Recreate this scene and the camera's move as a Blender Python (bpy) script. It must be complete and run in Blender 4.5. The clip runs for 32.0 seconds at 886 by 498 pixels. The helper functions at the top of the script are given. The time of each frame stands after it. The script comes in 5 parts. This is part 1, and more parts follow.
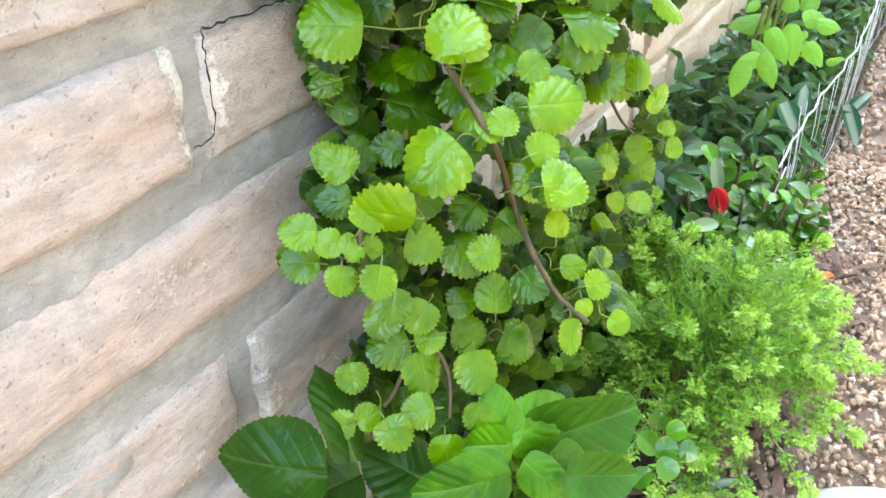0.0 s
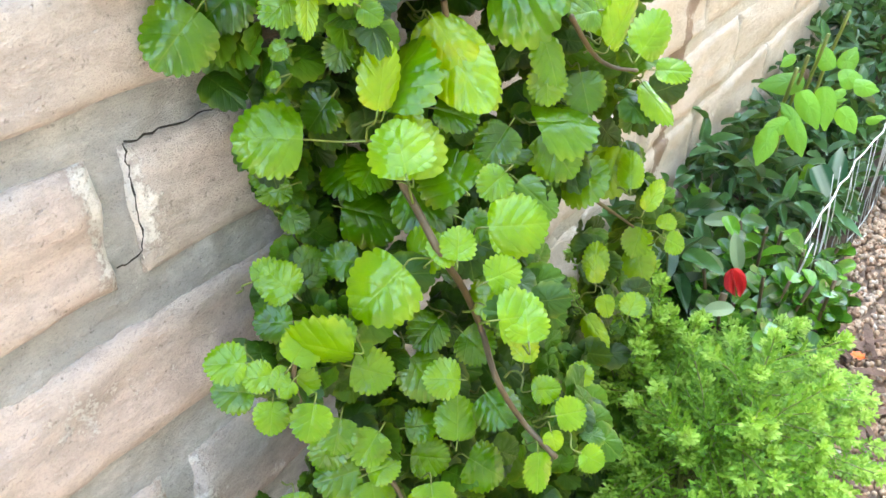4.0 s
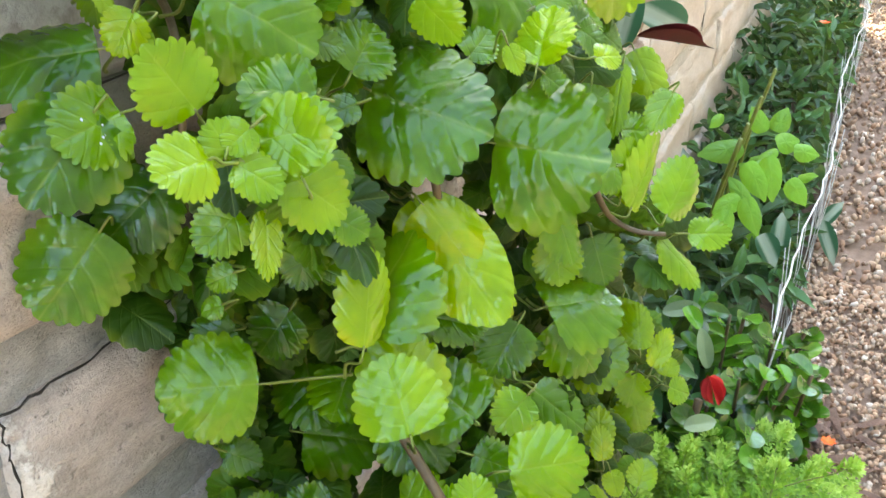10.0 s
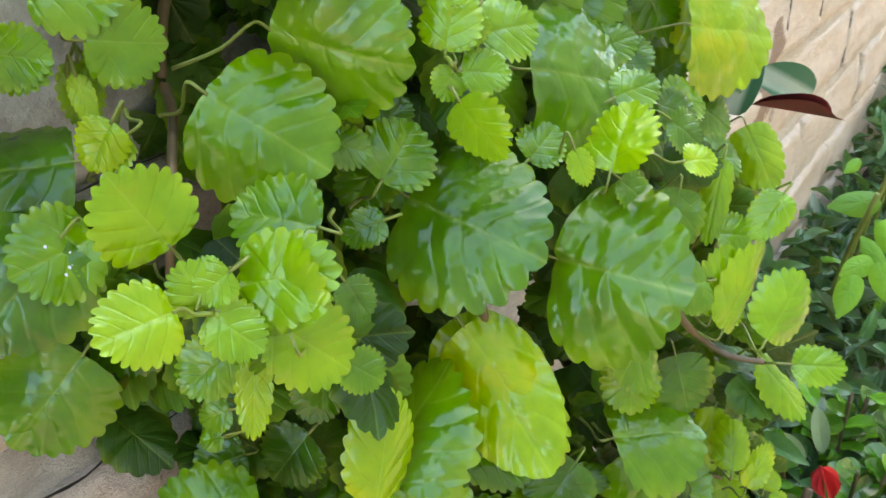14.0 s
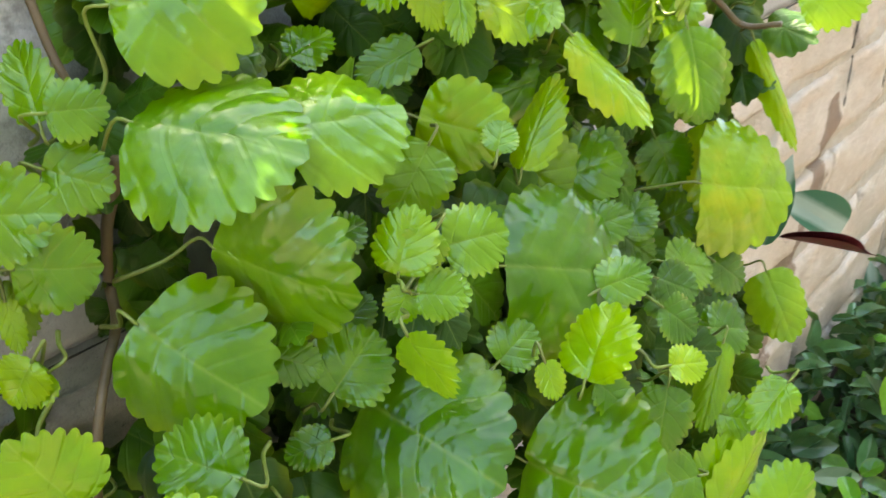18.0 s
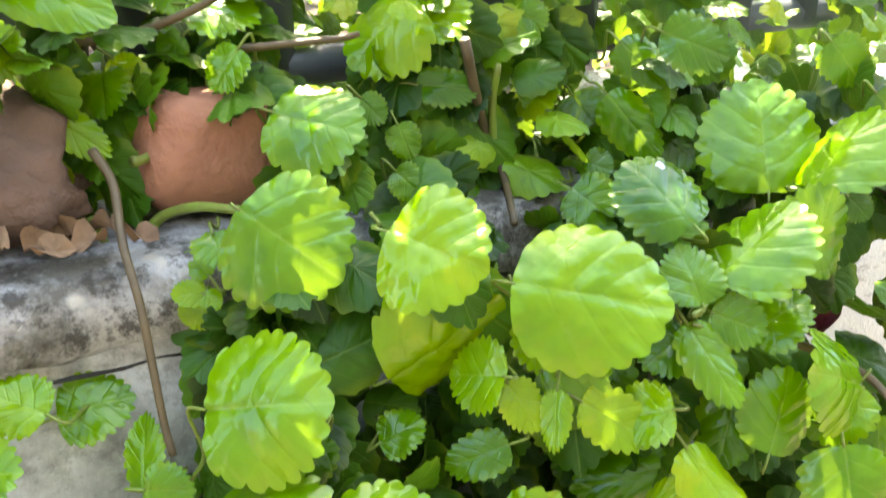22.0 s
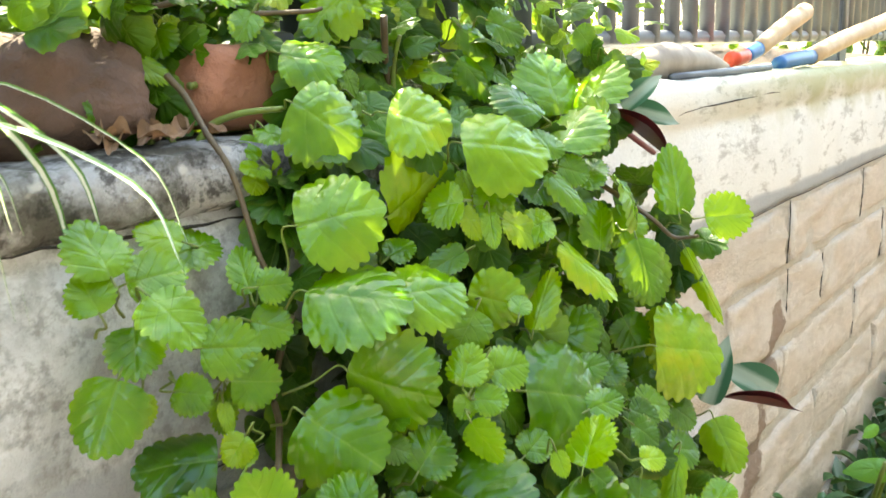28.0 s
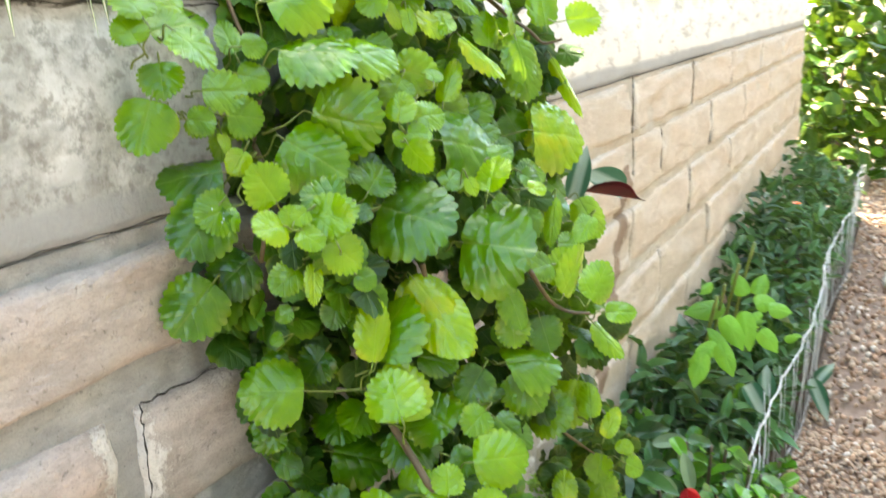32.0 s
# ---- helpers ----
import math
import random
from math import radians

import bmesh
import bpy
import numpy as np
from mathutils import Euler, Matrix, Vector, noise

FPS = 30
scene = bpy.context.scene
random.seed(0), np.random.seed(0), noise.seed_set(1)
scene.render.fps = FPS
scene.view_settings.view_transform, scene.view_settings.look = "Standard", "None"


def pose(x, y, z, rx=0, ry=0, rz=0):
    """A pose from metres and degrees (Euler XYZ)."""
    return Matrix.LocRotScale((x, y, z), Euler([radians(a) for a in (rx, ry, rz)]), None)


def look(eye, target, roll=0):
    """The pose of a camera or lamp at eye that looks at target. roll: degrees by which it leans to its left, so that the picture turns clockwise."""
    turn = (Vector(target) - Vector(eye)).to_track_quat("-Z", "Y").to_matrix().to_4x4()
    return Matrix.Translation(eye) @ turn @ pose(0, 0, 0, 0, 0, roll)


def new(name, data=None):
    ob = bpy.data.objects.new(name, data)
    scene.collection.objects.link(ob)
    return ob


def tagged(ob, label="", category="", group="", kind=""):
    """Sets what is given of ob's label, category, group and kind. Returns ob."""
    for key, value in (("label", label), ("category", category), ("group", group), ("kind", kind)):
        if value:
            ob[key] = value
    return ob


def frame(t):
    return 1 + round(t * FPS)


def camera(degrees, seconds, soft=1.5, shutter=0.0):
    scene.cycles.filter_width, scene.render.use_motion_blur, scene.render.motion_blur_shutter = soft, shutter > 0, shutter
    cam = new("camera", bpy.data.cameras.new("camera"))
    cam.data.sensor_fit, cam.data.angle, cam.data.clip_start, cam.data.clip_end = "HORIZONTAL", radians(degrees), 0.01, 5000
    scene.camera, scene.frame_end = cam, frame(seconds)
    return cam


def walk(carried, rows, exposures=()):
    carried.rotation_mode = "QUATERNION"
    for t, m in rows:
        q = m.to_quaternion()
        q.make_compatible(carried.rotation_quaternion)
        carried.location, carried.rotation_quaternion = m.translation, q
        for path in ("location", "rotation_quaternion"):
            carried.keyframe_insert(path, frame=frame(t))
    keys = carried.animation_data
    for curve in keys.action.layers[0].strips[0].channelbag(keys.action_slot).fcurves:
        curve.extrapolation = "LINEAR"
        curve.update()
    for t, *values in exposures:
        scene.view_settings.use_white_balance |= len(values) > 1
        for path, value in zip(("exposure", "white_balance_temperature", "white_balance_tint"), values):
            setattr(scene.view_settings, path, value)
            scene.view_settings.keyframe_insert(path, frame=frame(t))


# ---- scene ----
cam = camera(53.9, 32.0, soft=1.5, shutter=0.5)
METRES, TILT, LEAN, TURN = 1.44, -32.0, 1.05, -59.8
START = pose(0, -0.4746, 0.936, TILT, LEAN, TURN)
ROWS = [
    (0.0, 0.0, 0.0, 0.0, -0.0, 0.0, 0.0),
    (0.5, 0.0091, 0.0126, 0.0057, 0.66, -0.03, -0.25),
    (1.0, 0.017, 0.0258, 0.0116, 1.17, -0.22, -0.32),
    (1.5, 0.0247, 0.0377, 0.0195, 1.92, -0.62, -0.86),
    (2.0, 0.0324, 0.0455, 0.0295, 2.52, -0.56, -1.34),
    (2.5, 0.0405, 0.0464, 0.0393, 2.94, -0.25, -1.25),
    (3.0, 0.0456, 0.0479, 0.0465, 3.19, 0.09, -1.33),
    (3.5, 0.0479, 0.0459, 0.0522, 3.24, 0.75, -1.58),
    (5.5, 0.0459, 0.0604, 0.0695, 2.49, 3.26, -0.91),
    (6.0, 0.046, 0.0616, 0.0743, 2.61, 4.36, -0.73),
    (6.5, 0.0434, 0.0636, 0.0779, 2.27, 5.17, -0.38),
    (7.0, 0.038, 0.0753, 0.0845, 1.15, 5.21, 0.24),
    (7.5, 0.0336, 0.0955, 0.095, 0.12, 4.59, 0.94),
    (8.0, 0.0284, 0.1157, 0.1069, -0.74, 3.84, 1.21),
    (8.5, 0.0198, 0.1282, 0.1177, -1.6, 3.41, 1.61),
    (9.0, 0.0152, 0.1353, 0.1256, -1.96, 3.47, 1.8),
    (9.5, 0.0126, 0.142, 0.1329, -2.58, 3.71, 2.46),
    (10.0, 0.0047, 0.1497, 0.1437, -3.48, 3.33, 2.37),
    (10.5, -0.0019, 0.1532, 0.1512, -4.22, 3.52, 2.67),
    (11.0, -0.0032, 0.1474, 0.1548, -4.37, 4.53, 2.86),
    (11.5, 0.0032, 0.1479, 0.1591, -3.79, 5.27, 3.12),
    (12.0, 0.0069, 0.1609, 0.1636, -3.06, 5.27, 2.6),
    (12.5, 0.0137, 0.1755, 0.168, -1.48, 5.28, 1.95),
    (13.0, 0.0186, 0.18, 0.1692, -0.34, 5.44, 1.28),
    (13.5, 0.0228, 0.1873, 0.1756, 1.36, 4.78, -0.13),
    (15.5, 0.054, 0.2087, 0.2168, 11.9, 0.51, -5.48),
    (16.0, 0.0592, 0.2175, 0.2241, 13.59, -0.01, -6.44),
    (16.5, 0.0712, 0.2214, 0.2355, 16.9, -0.28, -7.9),
    (17.0, 0.0773, 0.2169, 0.2475, 18.45, -0.61, -9.4),
    (17.5, 0.0708, 0.21, 0.2487, 14.25, 0.71, -8.46),
    (18.0, 0.0538, 0.2066, 0.2444, 7.68, 4.24, -4.62),
    (18.5, 0.0501, 0.2019, 0.2445, 6.72, 5.63, -3.71),
    (19.0, 0.0623, 0.2109, 0.2533, 11.28, 4.62, -5.72),
    (19.5, 0.0748, 0.2174, 0.2691, 17.11, 1.45, -9.02),
    (20.0, 0.0871, 0.219, 0.2883, 21.42, -0.25, -11.08),
    (20.5, 0.0989, 0.2172, 0.3041, 24.81, 1.19, -13.0),
    (21.0, 0.1043, 0.2143, 0.3177, 26.99, 2.62, -14.91),
    (21.5, 0.1061, 0.2143, 0.3273, 28.03, 5.18, -15.5),
    (22.0, 0.1066, 0.2103, 0.3359, 28.29, 7.47, -15.71),
    (22.5, 0.1078, 0.204, 0.3406, 28.08, 9.25, -15.74),
    (23.0, 0.1103, 0.1997, 0.3351, 27.84, 11.11, -15.62),
    (23.5, 0.1077, 0.195, 0.3207, 26.56, 13.89, -15.24),
    (24.0, 0.108, 0.1937, 0.3099, 25.9, 13.75, -14.89),
    (24.5, 0.1023, 0.1921, 0.3006, 23.94, 13.4, -14.04),
    (25.0, 0.0916, 0.1888, 0.2888, 20.2, 15.08, -11.75),
    (25.5, 0.0763, 0.168, 0.2703, 14.5, 17.02, -8.62),
    (27.5, 0.0534, 0.0955, 0.2066, 7.55, 20.24, -3.93),
    (28.0, 0.0489, 0.077, 0.19, 6.67, 19.27, -3.46),
    (28.5, 0.0452, 0.0575, 0.1734, 6.01, 18.96, -2.84),
    (29.0, 0.0437, 0.0468, 0.1632, 5.7, 18.37, -2.06),
    (29.5, 0.0442, 0.0408, 0.1592, 5.57, 17.71, -1.76),
    (30.0, 0.0495, 0.0194, 0.1391, 5.53, 16.98, -1.5),
    (30.5, 0.0583, -0.015, 0.1171, 5.44, 17.25, -1.03),
    (31.0, 0.0594, -0.0311, 0.0983, 5.54, 16.39, -1.08),
    (31.5, 0.0539, -0.0179, 0.0789, 3.67, 16.96, -0.03),
    (32.0, 0.0219, -0.0069, 0.0544, -0.91, 16.63, 2.22),
]
walk(cam, [(t, START @ pose(METRES * x, METRES * y, METRES * z, 90 + pitch, roll, yaw)) for t, x, y, z, yaw, pitch, roll in ROWS],
     exposures=[(t, stops + 0.6, 7150.0 if t < 7 else 7600.0, 4.0 if t < 7 else 5.5 if t < 27 else 2.5) for t, stops in ((0.0, 3.75), (6.0, 3.7), (12.0, 3.2), (15.5, 3.25), (17.0, 3.45), (18.2, 3.1), (19.0, 3.1), (20.0, 3.5), (23.0, 3.05), (24.0, 2.9), (25.0, 3.45), (28.0, 3.03), (29.5, 3.0), (31.0, 3.1), (32.0, 3.3))])

# ---- light: bright open shade, with the sun high behind the wall ----
SUN_EL, SUN_AZ = 52.0, 62.0     # degrees above the horizon, degrees from +x towards +y
world = bpy.data.worlds.new("sky")
scene.world = world
world.use_nodes = True
wt = world.node_tree
sky = wt.nodes.new("ShaderNodeTexSky")
sky.sky_type, sky.sun_disc = "NISHITA", False
sky.sun_elevation, sky.sun_rotation = radians(SUN_EL), radians(90 - SUN_AZ)
sky.air_density, sky.dust_density = 1.0, 2.5
wt.nodes["Background"].inputs["Strength"].default_value = 0.15
wt.links.new(sky.outputs[0], wt.nodes["Background"].inputs["Color"])
sun = new("sun", bpy.data.lights.new("sun", "SUN"))
sun.data.energy, sun.data.angle, sun.data.color = 3.4, radians(0.5), (1.0, 0.93, 0.8)
sun_dir = Vector((math.cos(radians(SUN_EL)) * math.cos(radians(SUN_AZ)), math.cos(radians(SUN_EL)) * math.sin(radians(SUN_AZ)), math.sin(radians(SUN_EL))))
sun.matrix_world = look(sun_dir * 30, (0, 0, 0))


# ---- materials ----
class Nodes:
    """Short hand for a node material."""

    def __init__(self, name):
        self.mat = bpy.data.materials.new(name)
        self.mat.use_nodes = True
        self.tree = self.mat.node_tree
        self.bsdf = self.tree.nodes["Principled BSDF"]
        self.out = self.tree.nodes["Material Output"]

    def add(self, kind, **values):
        node = self.tree.nodes.new("ShaderNode" + kind)
        for key, value in values.items():
            slot = int(key[1:]) if key[0] == "i" and key[1:].isdigit() else key.replace("_", " ")
            self.put(node.inputs[slot], value)
        return node

    def put(self, socket, value):
        if isinstance(value, bpy.types.NodeSocket):
            self.tree.links.new(value, socket)
        elif isinstance(value, bpy.types.Node):
            self.tree.links.new(value.outputs[0], socket)
        else:
            socket.default_value = value

    def math(self, op, a, b=0.0, c=0.0):
        node = self.tree.nodes.new("ShaderNodeMath")
        node.operation = op
        for socket, value in zip(node.inputs, (a, b, c)):
            self.put(socket, value)
        return node.outputs[0]

    def noise(self, scale, detail=4.0, rough=0.55, at=None):
        node = self.add("TexNoise", Scale=scale, Detail=detail, Roughness=rough)
        if at is not None:
            self.put(node.inputs["Vector"], at)
        return node.outputs["Fac"]

    def ramp(self, fac, *stops):
        node = self.tree.nodes.new("ShaderNodeValToRGB")
        els = node.color_ramp.elements
        while len(els) < len(stops):
            els.new(0.5)
        for el, (place, colour) in zip(els, stops):
            el.position, el.color = place, (*colour, 1) if len(colour) == 3 else colour
        self.put(node.inputs[0], fac)
        return node.outputs[0]

    def mix(self, fac, a, b, blend="MIX"):
        node = self.tree.nodes.new("ShaderNodeMix")
        node.data_type, node.blend_type = "RGBA", blend
        for socket, value in ((node.inputs[0], fac), (node.inputs[6], a), (node.inputs[7], b)):
            self.put(socket, (*value, 1) if isinstance(value, tuple) and len(value) == 3 else value)
        return node.outputs[2]

    def bump(self, height, strength, distance):
        return self.add("Bump", Height=height, Strength=strength, Distance=distance).outputs[0]

    def finish(self, colour, rough=0.6, normal=None, metal=0.0, spec=0.5):
        self.put(self.bsdf.inputs["Base Color"], (*colour, 1) if isinstance(colour, tuple) and len(colour) == 3 else colour)
        self.put(self.bsdf.inputs["Roughness"], rough)
        self.bsdf.inputs["Metallic"].default_value = metal
        self.bsdf.inputs["Specular IOR Level"].default_value = spec
        if normal is not None:
            self.put(self.bsdf.inputs["Normal"], normal)
        return self.mat

    def see_through(self, colour, amount):
        """Light that shines through a leaf."""
        tr = self.add("BsdfTranslucent", Color=colour)
        mix = self.add("MixShader", Fac=amount, i1=self.bsdf.outputs[0], i2=tr.outputs[0])
        self.tree.links.new(mix.outputs[0], self.out.inputs["Surface"])

    def where(self):
        return self.add("TexCoord").outputs["Object"]

    def place(self):
        return self.add("NewGeometry").outputs["Position"]


def leaf_material(name, stops, islands, gloss=0.33, glow=0.35, veins=6.0, vein_tint=(0.45, 0.55, 0.12), edge=0.35, slant=0.5, strength=0.5, toned=False, ribs=1.0, spec=0.48):
    """A leaf with a pale midrib and side veins; stops colour it at random from leaf to leaf."""
    n = Nodes(name)
    uv = n.add("UVMap").outputs[0]
    sep = n.add("SeparateXYZ", Vector=uv)
    x = n.math("ABSOLUTE", n.math("SUBTRACT", sep.outputs[0], 0.5))
    y = sep.outputs[1]
    rnd = n.add("NewGeometry").outputs["Random Per Island"] if islands else n.add("ObjectInfo").outputs["Random"]
    if toned:
        rnd = n.add("SeparateXYZ", Vector=n.add("ObjectInfo").outputs["Color"]).outputs[0]
    blotch = n.noise(38.0, 4.0, at=n.place())
    fac = n.math("ADD", rnd, n.math("MULTIPLY", n.math("SUBTRACT", blotch, 0.5), 0.8))
    colour = n.ramp(fac, *stops)
    saw = n.math("FRACT", n.math("ADD", y, 20.0))
    side = n.math("ABSOLUTE", n.math("SUBTRACT", saw, 0.5))           # 0.5 on a side vein
    lateral = n.math("MULTIPLY", n.math("SMOOTH_MIN", n.math("MAXIMUM", n.math("SUBTRACT", side, 0.38), 0.0), 0.1, 0.04), 8.0 * ribs)
    rib = n.math("SUBTRACT", 1.0, n.math("MINIMUM", n.math("MULTIPLY", x, 55.0), 1.0))
    vein = n.math("MAXIMUM", n.math("MULTIPLY", lateral, 0.35), rib)
    colour = n.mix(n.math("MULTIPLY", vein, 0.14), colour, vein_tint)
    rim = n.math("MULTIPLY", n.math("MAXIMUM", n.math("SUBTRACT", n.math("MULTIPLY", x, 2.0), 0.72), 0.0), edge * 3)
    colour = n.mix(n.math("MULTIPLY", rim, n.math("MULTIPLY", blotch, 1.2)), colour, (0.33, 0.4, 0.02))
    cells = n.add("TexVoronoi", Scale=210.0, Vector=n.place())
    cells.feature = "SMOOTH_F1"
    relief = n.math("ADD", n.math("MULTIPLY", lateral, -0.45), n.math("ADD", n.math("MULTIPLY", cells.outputs["Distance"], -0.8), n.math("MULTIPLY", n.noise(120.0, 2.0, at=n.place()), 0.5)))
    normal = n.bump(relief, strength, 0.0016)
    n.finish(colour, n.math("ADD", gloss, n.math("MULTIPLY", blotch, 0.14)), normal, spec=spec)
    n.see_through(n.mix(0.5, colour, (0.42, 0.6, 0.05)), glow)
    return n.mat


GREENS = ((0.0, (0.014, 0.07, 0.001)), (0.3, (0.05, 0.155, 0.001)), (0.62, (0.125, 0.27, 0.001)), (0.85, (0.2, 0.34, 0.001)), (1.0, (0.33, 0.38, 0.002)))
# Shade inside the vine is put into these darker greens.
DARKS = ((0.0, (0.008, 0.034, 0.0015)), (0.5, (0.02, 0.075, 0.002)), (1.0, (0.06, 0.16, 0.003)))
M_LEAF = leaf_material("vine leaf", GREENS, False, gloss=0.125, glow=0.23, veins=4.0, toned=True, strength=0.5, ribs=0.6)
M_FILL = leaf_material("darkened leaf", DARKS, True, gloss=0.35, glow=0.1, veins=4.0, ribs=0.5, spec=0.25)
M_BACK = leaf_material("sunlit bush leaf", GREENS, True, glow=0.28, veins=4.0, ribs=0.5)
M_HYD = leaf_material("broad leaf", ((0.0, (0.008, 0.055, 0.003)), (0.5, (0.02, 0.11, 0.004)), (1.0, (0.1, 0.3, 0.006))), False, gloss=0.24, glow=0.18, veins=7.0, edge=0.1, toned=True, spec=0.26)
M_SHRUB = leaf_material("pale shrub leaf", ((0.0, (0.07, 0.24, 0.015)), (1.0, (0.15, 0.4, 0.03))), False, gloss=0.45, glow=0.35, veins=7.0, edge=0.05)
M_FERN = leaf_material("feathery leaf", ((0.0, (0.05, 0.16, 0.006)), (0.5, (0.1, 0.26, 0.012)), (1.0, (0.17, 0.35, 0.025))), True, gloss=0.5, glow=0.35, veins=2.0, edge=0.0, strength=0.1)
M_FERN_TIP = leaf_material("young feathery leaf", ((0.0, (0.18, 0.37, 0.03)), (1.0, (0.36, 0.54, 0.1))), True, gloss=0.5, glow=0.35, veins=2.0, edge=0.0, strength=0.1)
M_JADE = leaf_material("fleshy leaf", ((0.0, (0.012, 0.06, 0.004)), (0.6, (0.035, 0.14, 0.007)), (1.0, (0.08, 0.25, 0.012))), False, gloss=0.15, glow=0.1, veins=0.5, edge=0.3, strength=0.05)
M_GREY = leaf_material("grey fleshy leaf", ((0.0, (0.1, 0.17, 0.09)), (1.0, (0.2, 0.28, 0.14))), False, gloss=0.4, glow=0.05, veins=0.5, edge=0.0, strength=0.05)
M_GROUND_LEAF = leaf_material("ground cover leaf", ((0.0, (0.012, 0.05, 0.015)), (0.6, (0.03, 0.1, 0.03)), (1.0, (0.06, 0.17, 0.05))), True, gloss=0.3, glow=0.12, veins=1.0, vein_tint=(0.3, 0.4, 0.3), edge=0.0, strength=0.1)


def plain(name, colour, dark, scale, rough=0.6, relief=0.3, depth=0.002, metal=0.0, spec=0.5):
    """A surface mottled between two colours at two scales."""
    n = Nodes(name)
    at = n.place()
    a, b = n.noise(scale, 5.0, at=at), n.noise(scale * 9, 3.0, at=at)
    mixed = n.mix(n.ramp(a, (0.35, (0, 0, 0)), (0.68, (1, 1, 1))), dark, colour)
    mixed = n.mix(n.math("MULTIPLY", b, 0.35), mixed, tuple(c * 0.6 for c in dark))
    return n.finish(mixed, rough, n.bump(n.math("ADD", a, n.math("MULTIPLY", b, 0.5)), relief, depth), metal, spec)


M_STEM = plain("brown stem", (0.115, 0.08, 0.035), (0.065, 0.045, 0.02), 60.0, 0.55)
M_PETIOLE = plain("pale green leaf stalk", (0.15, 0.24, 0.025), (0.13, 0.15, 0.03), 80.0, 0.45)


def stone_face(name, warm, grey, pale, scale, ripple=1.0, ends=0.0):
    """Split stone: two body colours from block to block, ripples, a lime crust in patches, pits."""
    n = Nodes(name)
    at = n.place()
    rnd = n.add("ObjectInfo").outputs["Random"]
    flat = n.add("VectorMath", i0=at, i1=(0.6, 1.0, 1.3))
    flat.operation = "MULTIPLY"
    big, mid, fine = n.noise(scale, 5.0, 0.6, at=at), n.noise(scale * 6, 6.0, 0.7, at=flat.outputs[0]), n.noise(scale * 50, 4.0, 0.75, at=at)
    c = n.mix(n.ramp(n.math("ADD", big, n.math("MULTIPLY", n.math("SUBTRACT", rnd, 0.5), 0.3)), (0.4, (0, 0, 0)), (0.62, (1, 1, 1))), warm, grey)
    c = n.mix(n.math("MULTIPLY", n.ramp(mid, (0.42, (1, 1, 1)), (0.56, (0, 0, 0))), 0.45), c, tuple(v * 0.55 for v in warm))
    local = n.math("ABSOLUTE", n.add("SeparateXYZ", Vector=n.where()).outputs[0])
    rim = n.math("MULTIPLY", n.math("MAXIMUM", n.math("SUBTRACT", local, 0.205), 0.0), ends)
    crust = n.ramp(n.math("ADD", n.math("ADD", rim, n.math("MULTIPLY", n.noise(scale * 1.7, 2.0, at=at), 0.55)), n.math("MULTIPLY", n.noise(scale * 16, 6.0, 0.75, at=at), 0.45)), (0.6, (0, 0, 0)), (0.645, (1, 1, 1)))
    c = n.mix(n.math("MULTIPLY", crust, 0.75), c, pale)
    c = n.mix(n.ramp(fine, (0.5, (0, 0, 0)), (0.8, (0.55, 0.55, 0.55))), c, tuple(v * 0.4 for v in grey))
    pits = n.ramp(n.noise(scale * 22, 3.0, 0.6, at=at), (0.3, (1, 1, 1)), (0.36, (0, 0, 0)))
    c = n.mix(n.math("MULTIPLY", pits, 0.5), c, tuple(v * 0.3 for v in grey))
    axes = n.add("SeparateXYZ", Vector=at)
    tan = n.ramp(n.math("MULTIPLY", n.math("SUBTRACT", axes.outputs[0], 0.75), 1.2), (0.0, (0, 0, 0)), (0.5, (0.9, 0.9, 0.9)))
    c = n.mix(tan, c, n.mix(0.6, c, (0.58, 0.5, 0.375)))
    line = n.math("SUBTRACT", axes.outputs[0], n.math("ADD", 1.395, n.math("MULTIPLY", axes.outputs[2], 0.4)))
    ragged = n.math("SUBTRACT", n.math("MULTIPLY", n.noise(21.0, 5.0, 0.65, at=at), 0.3), n.math("MULTIPLY", n.math("ABSOLUTE", line), 1.9))
    reach = n.math("MULTIPLY", n.math("LESS_THAN", axes.outputs[2], 0.7), n.math("MULTIPLY", n.ramp(ragged, (0.085, (0, 0, 0)), (0.105, (1, 1, 1))), 0.8))
    c = n.mix(reach, c, (0.17, 0.105, 0.065))
    height = n.math("ADD", n.math("MULTIPLY", mid, 1.6 * ripple), n.math("ADD", n.math("MULTIPLY", fine, 0.35), n.math("SUBTRACT", n.math("MULTIPLY", crust, 0.25), n.math("MULTIPLY", pits, 0.3))))
    return n.finish(c, 0.85, n.bump(height, 0.8, 0.007), spec=0.3)


M_BRICK = stone_face("pink sandstone", (0.57, 0.487, 0.452), (0.53, 0.487, 0.462), (0.82, 0.81, 0.79), 9.0, 0.8, 5.0)
M_MORTAR = stone_face("old grey mortar", (0.53, 0.535, 0.53), (0.36, 0.37, 0.375), (0.69, 0.7, 0.7), 14.0, 0.8)


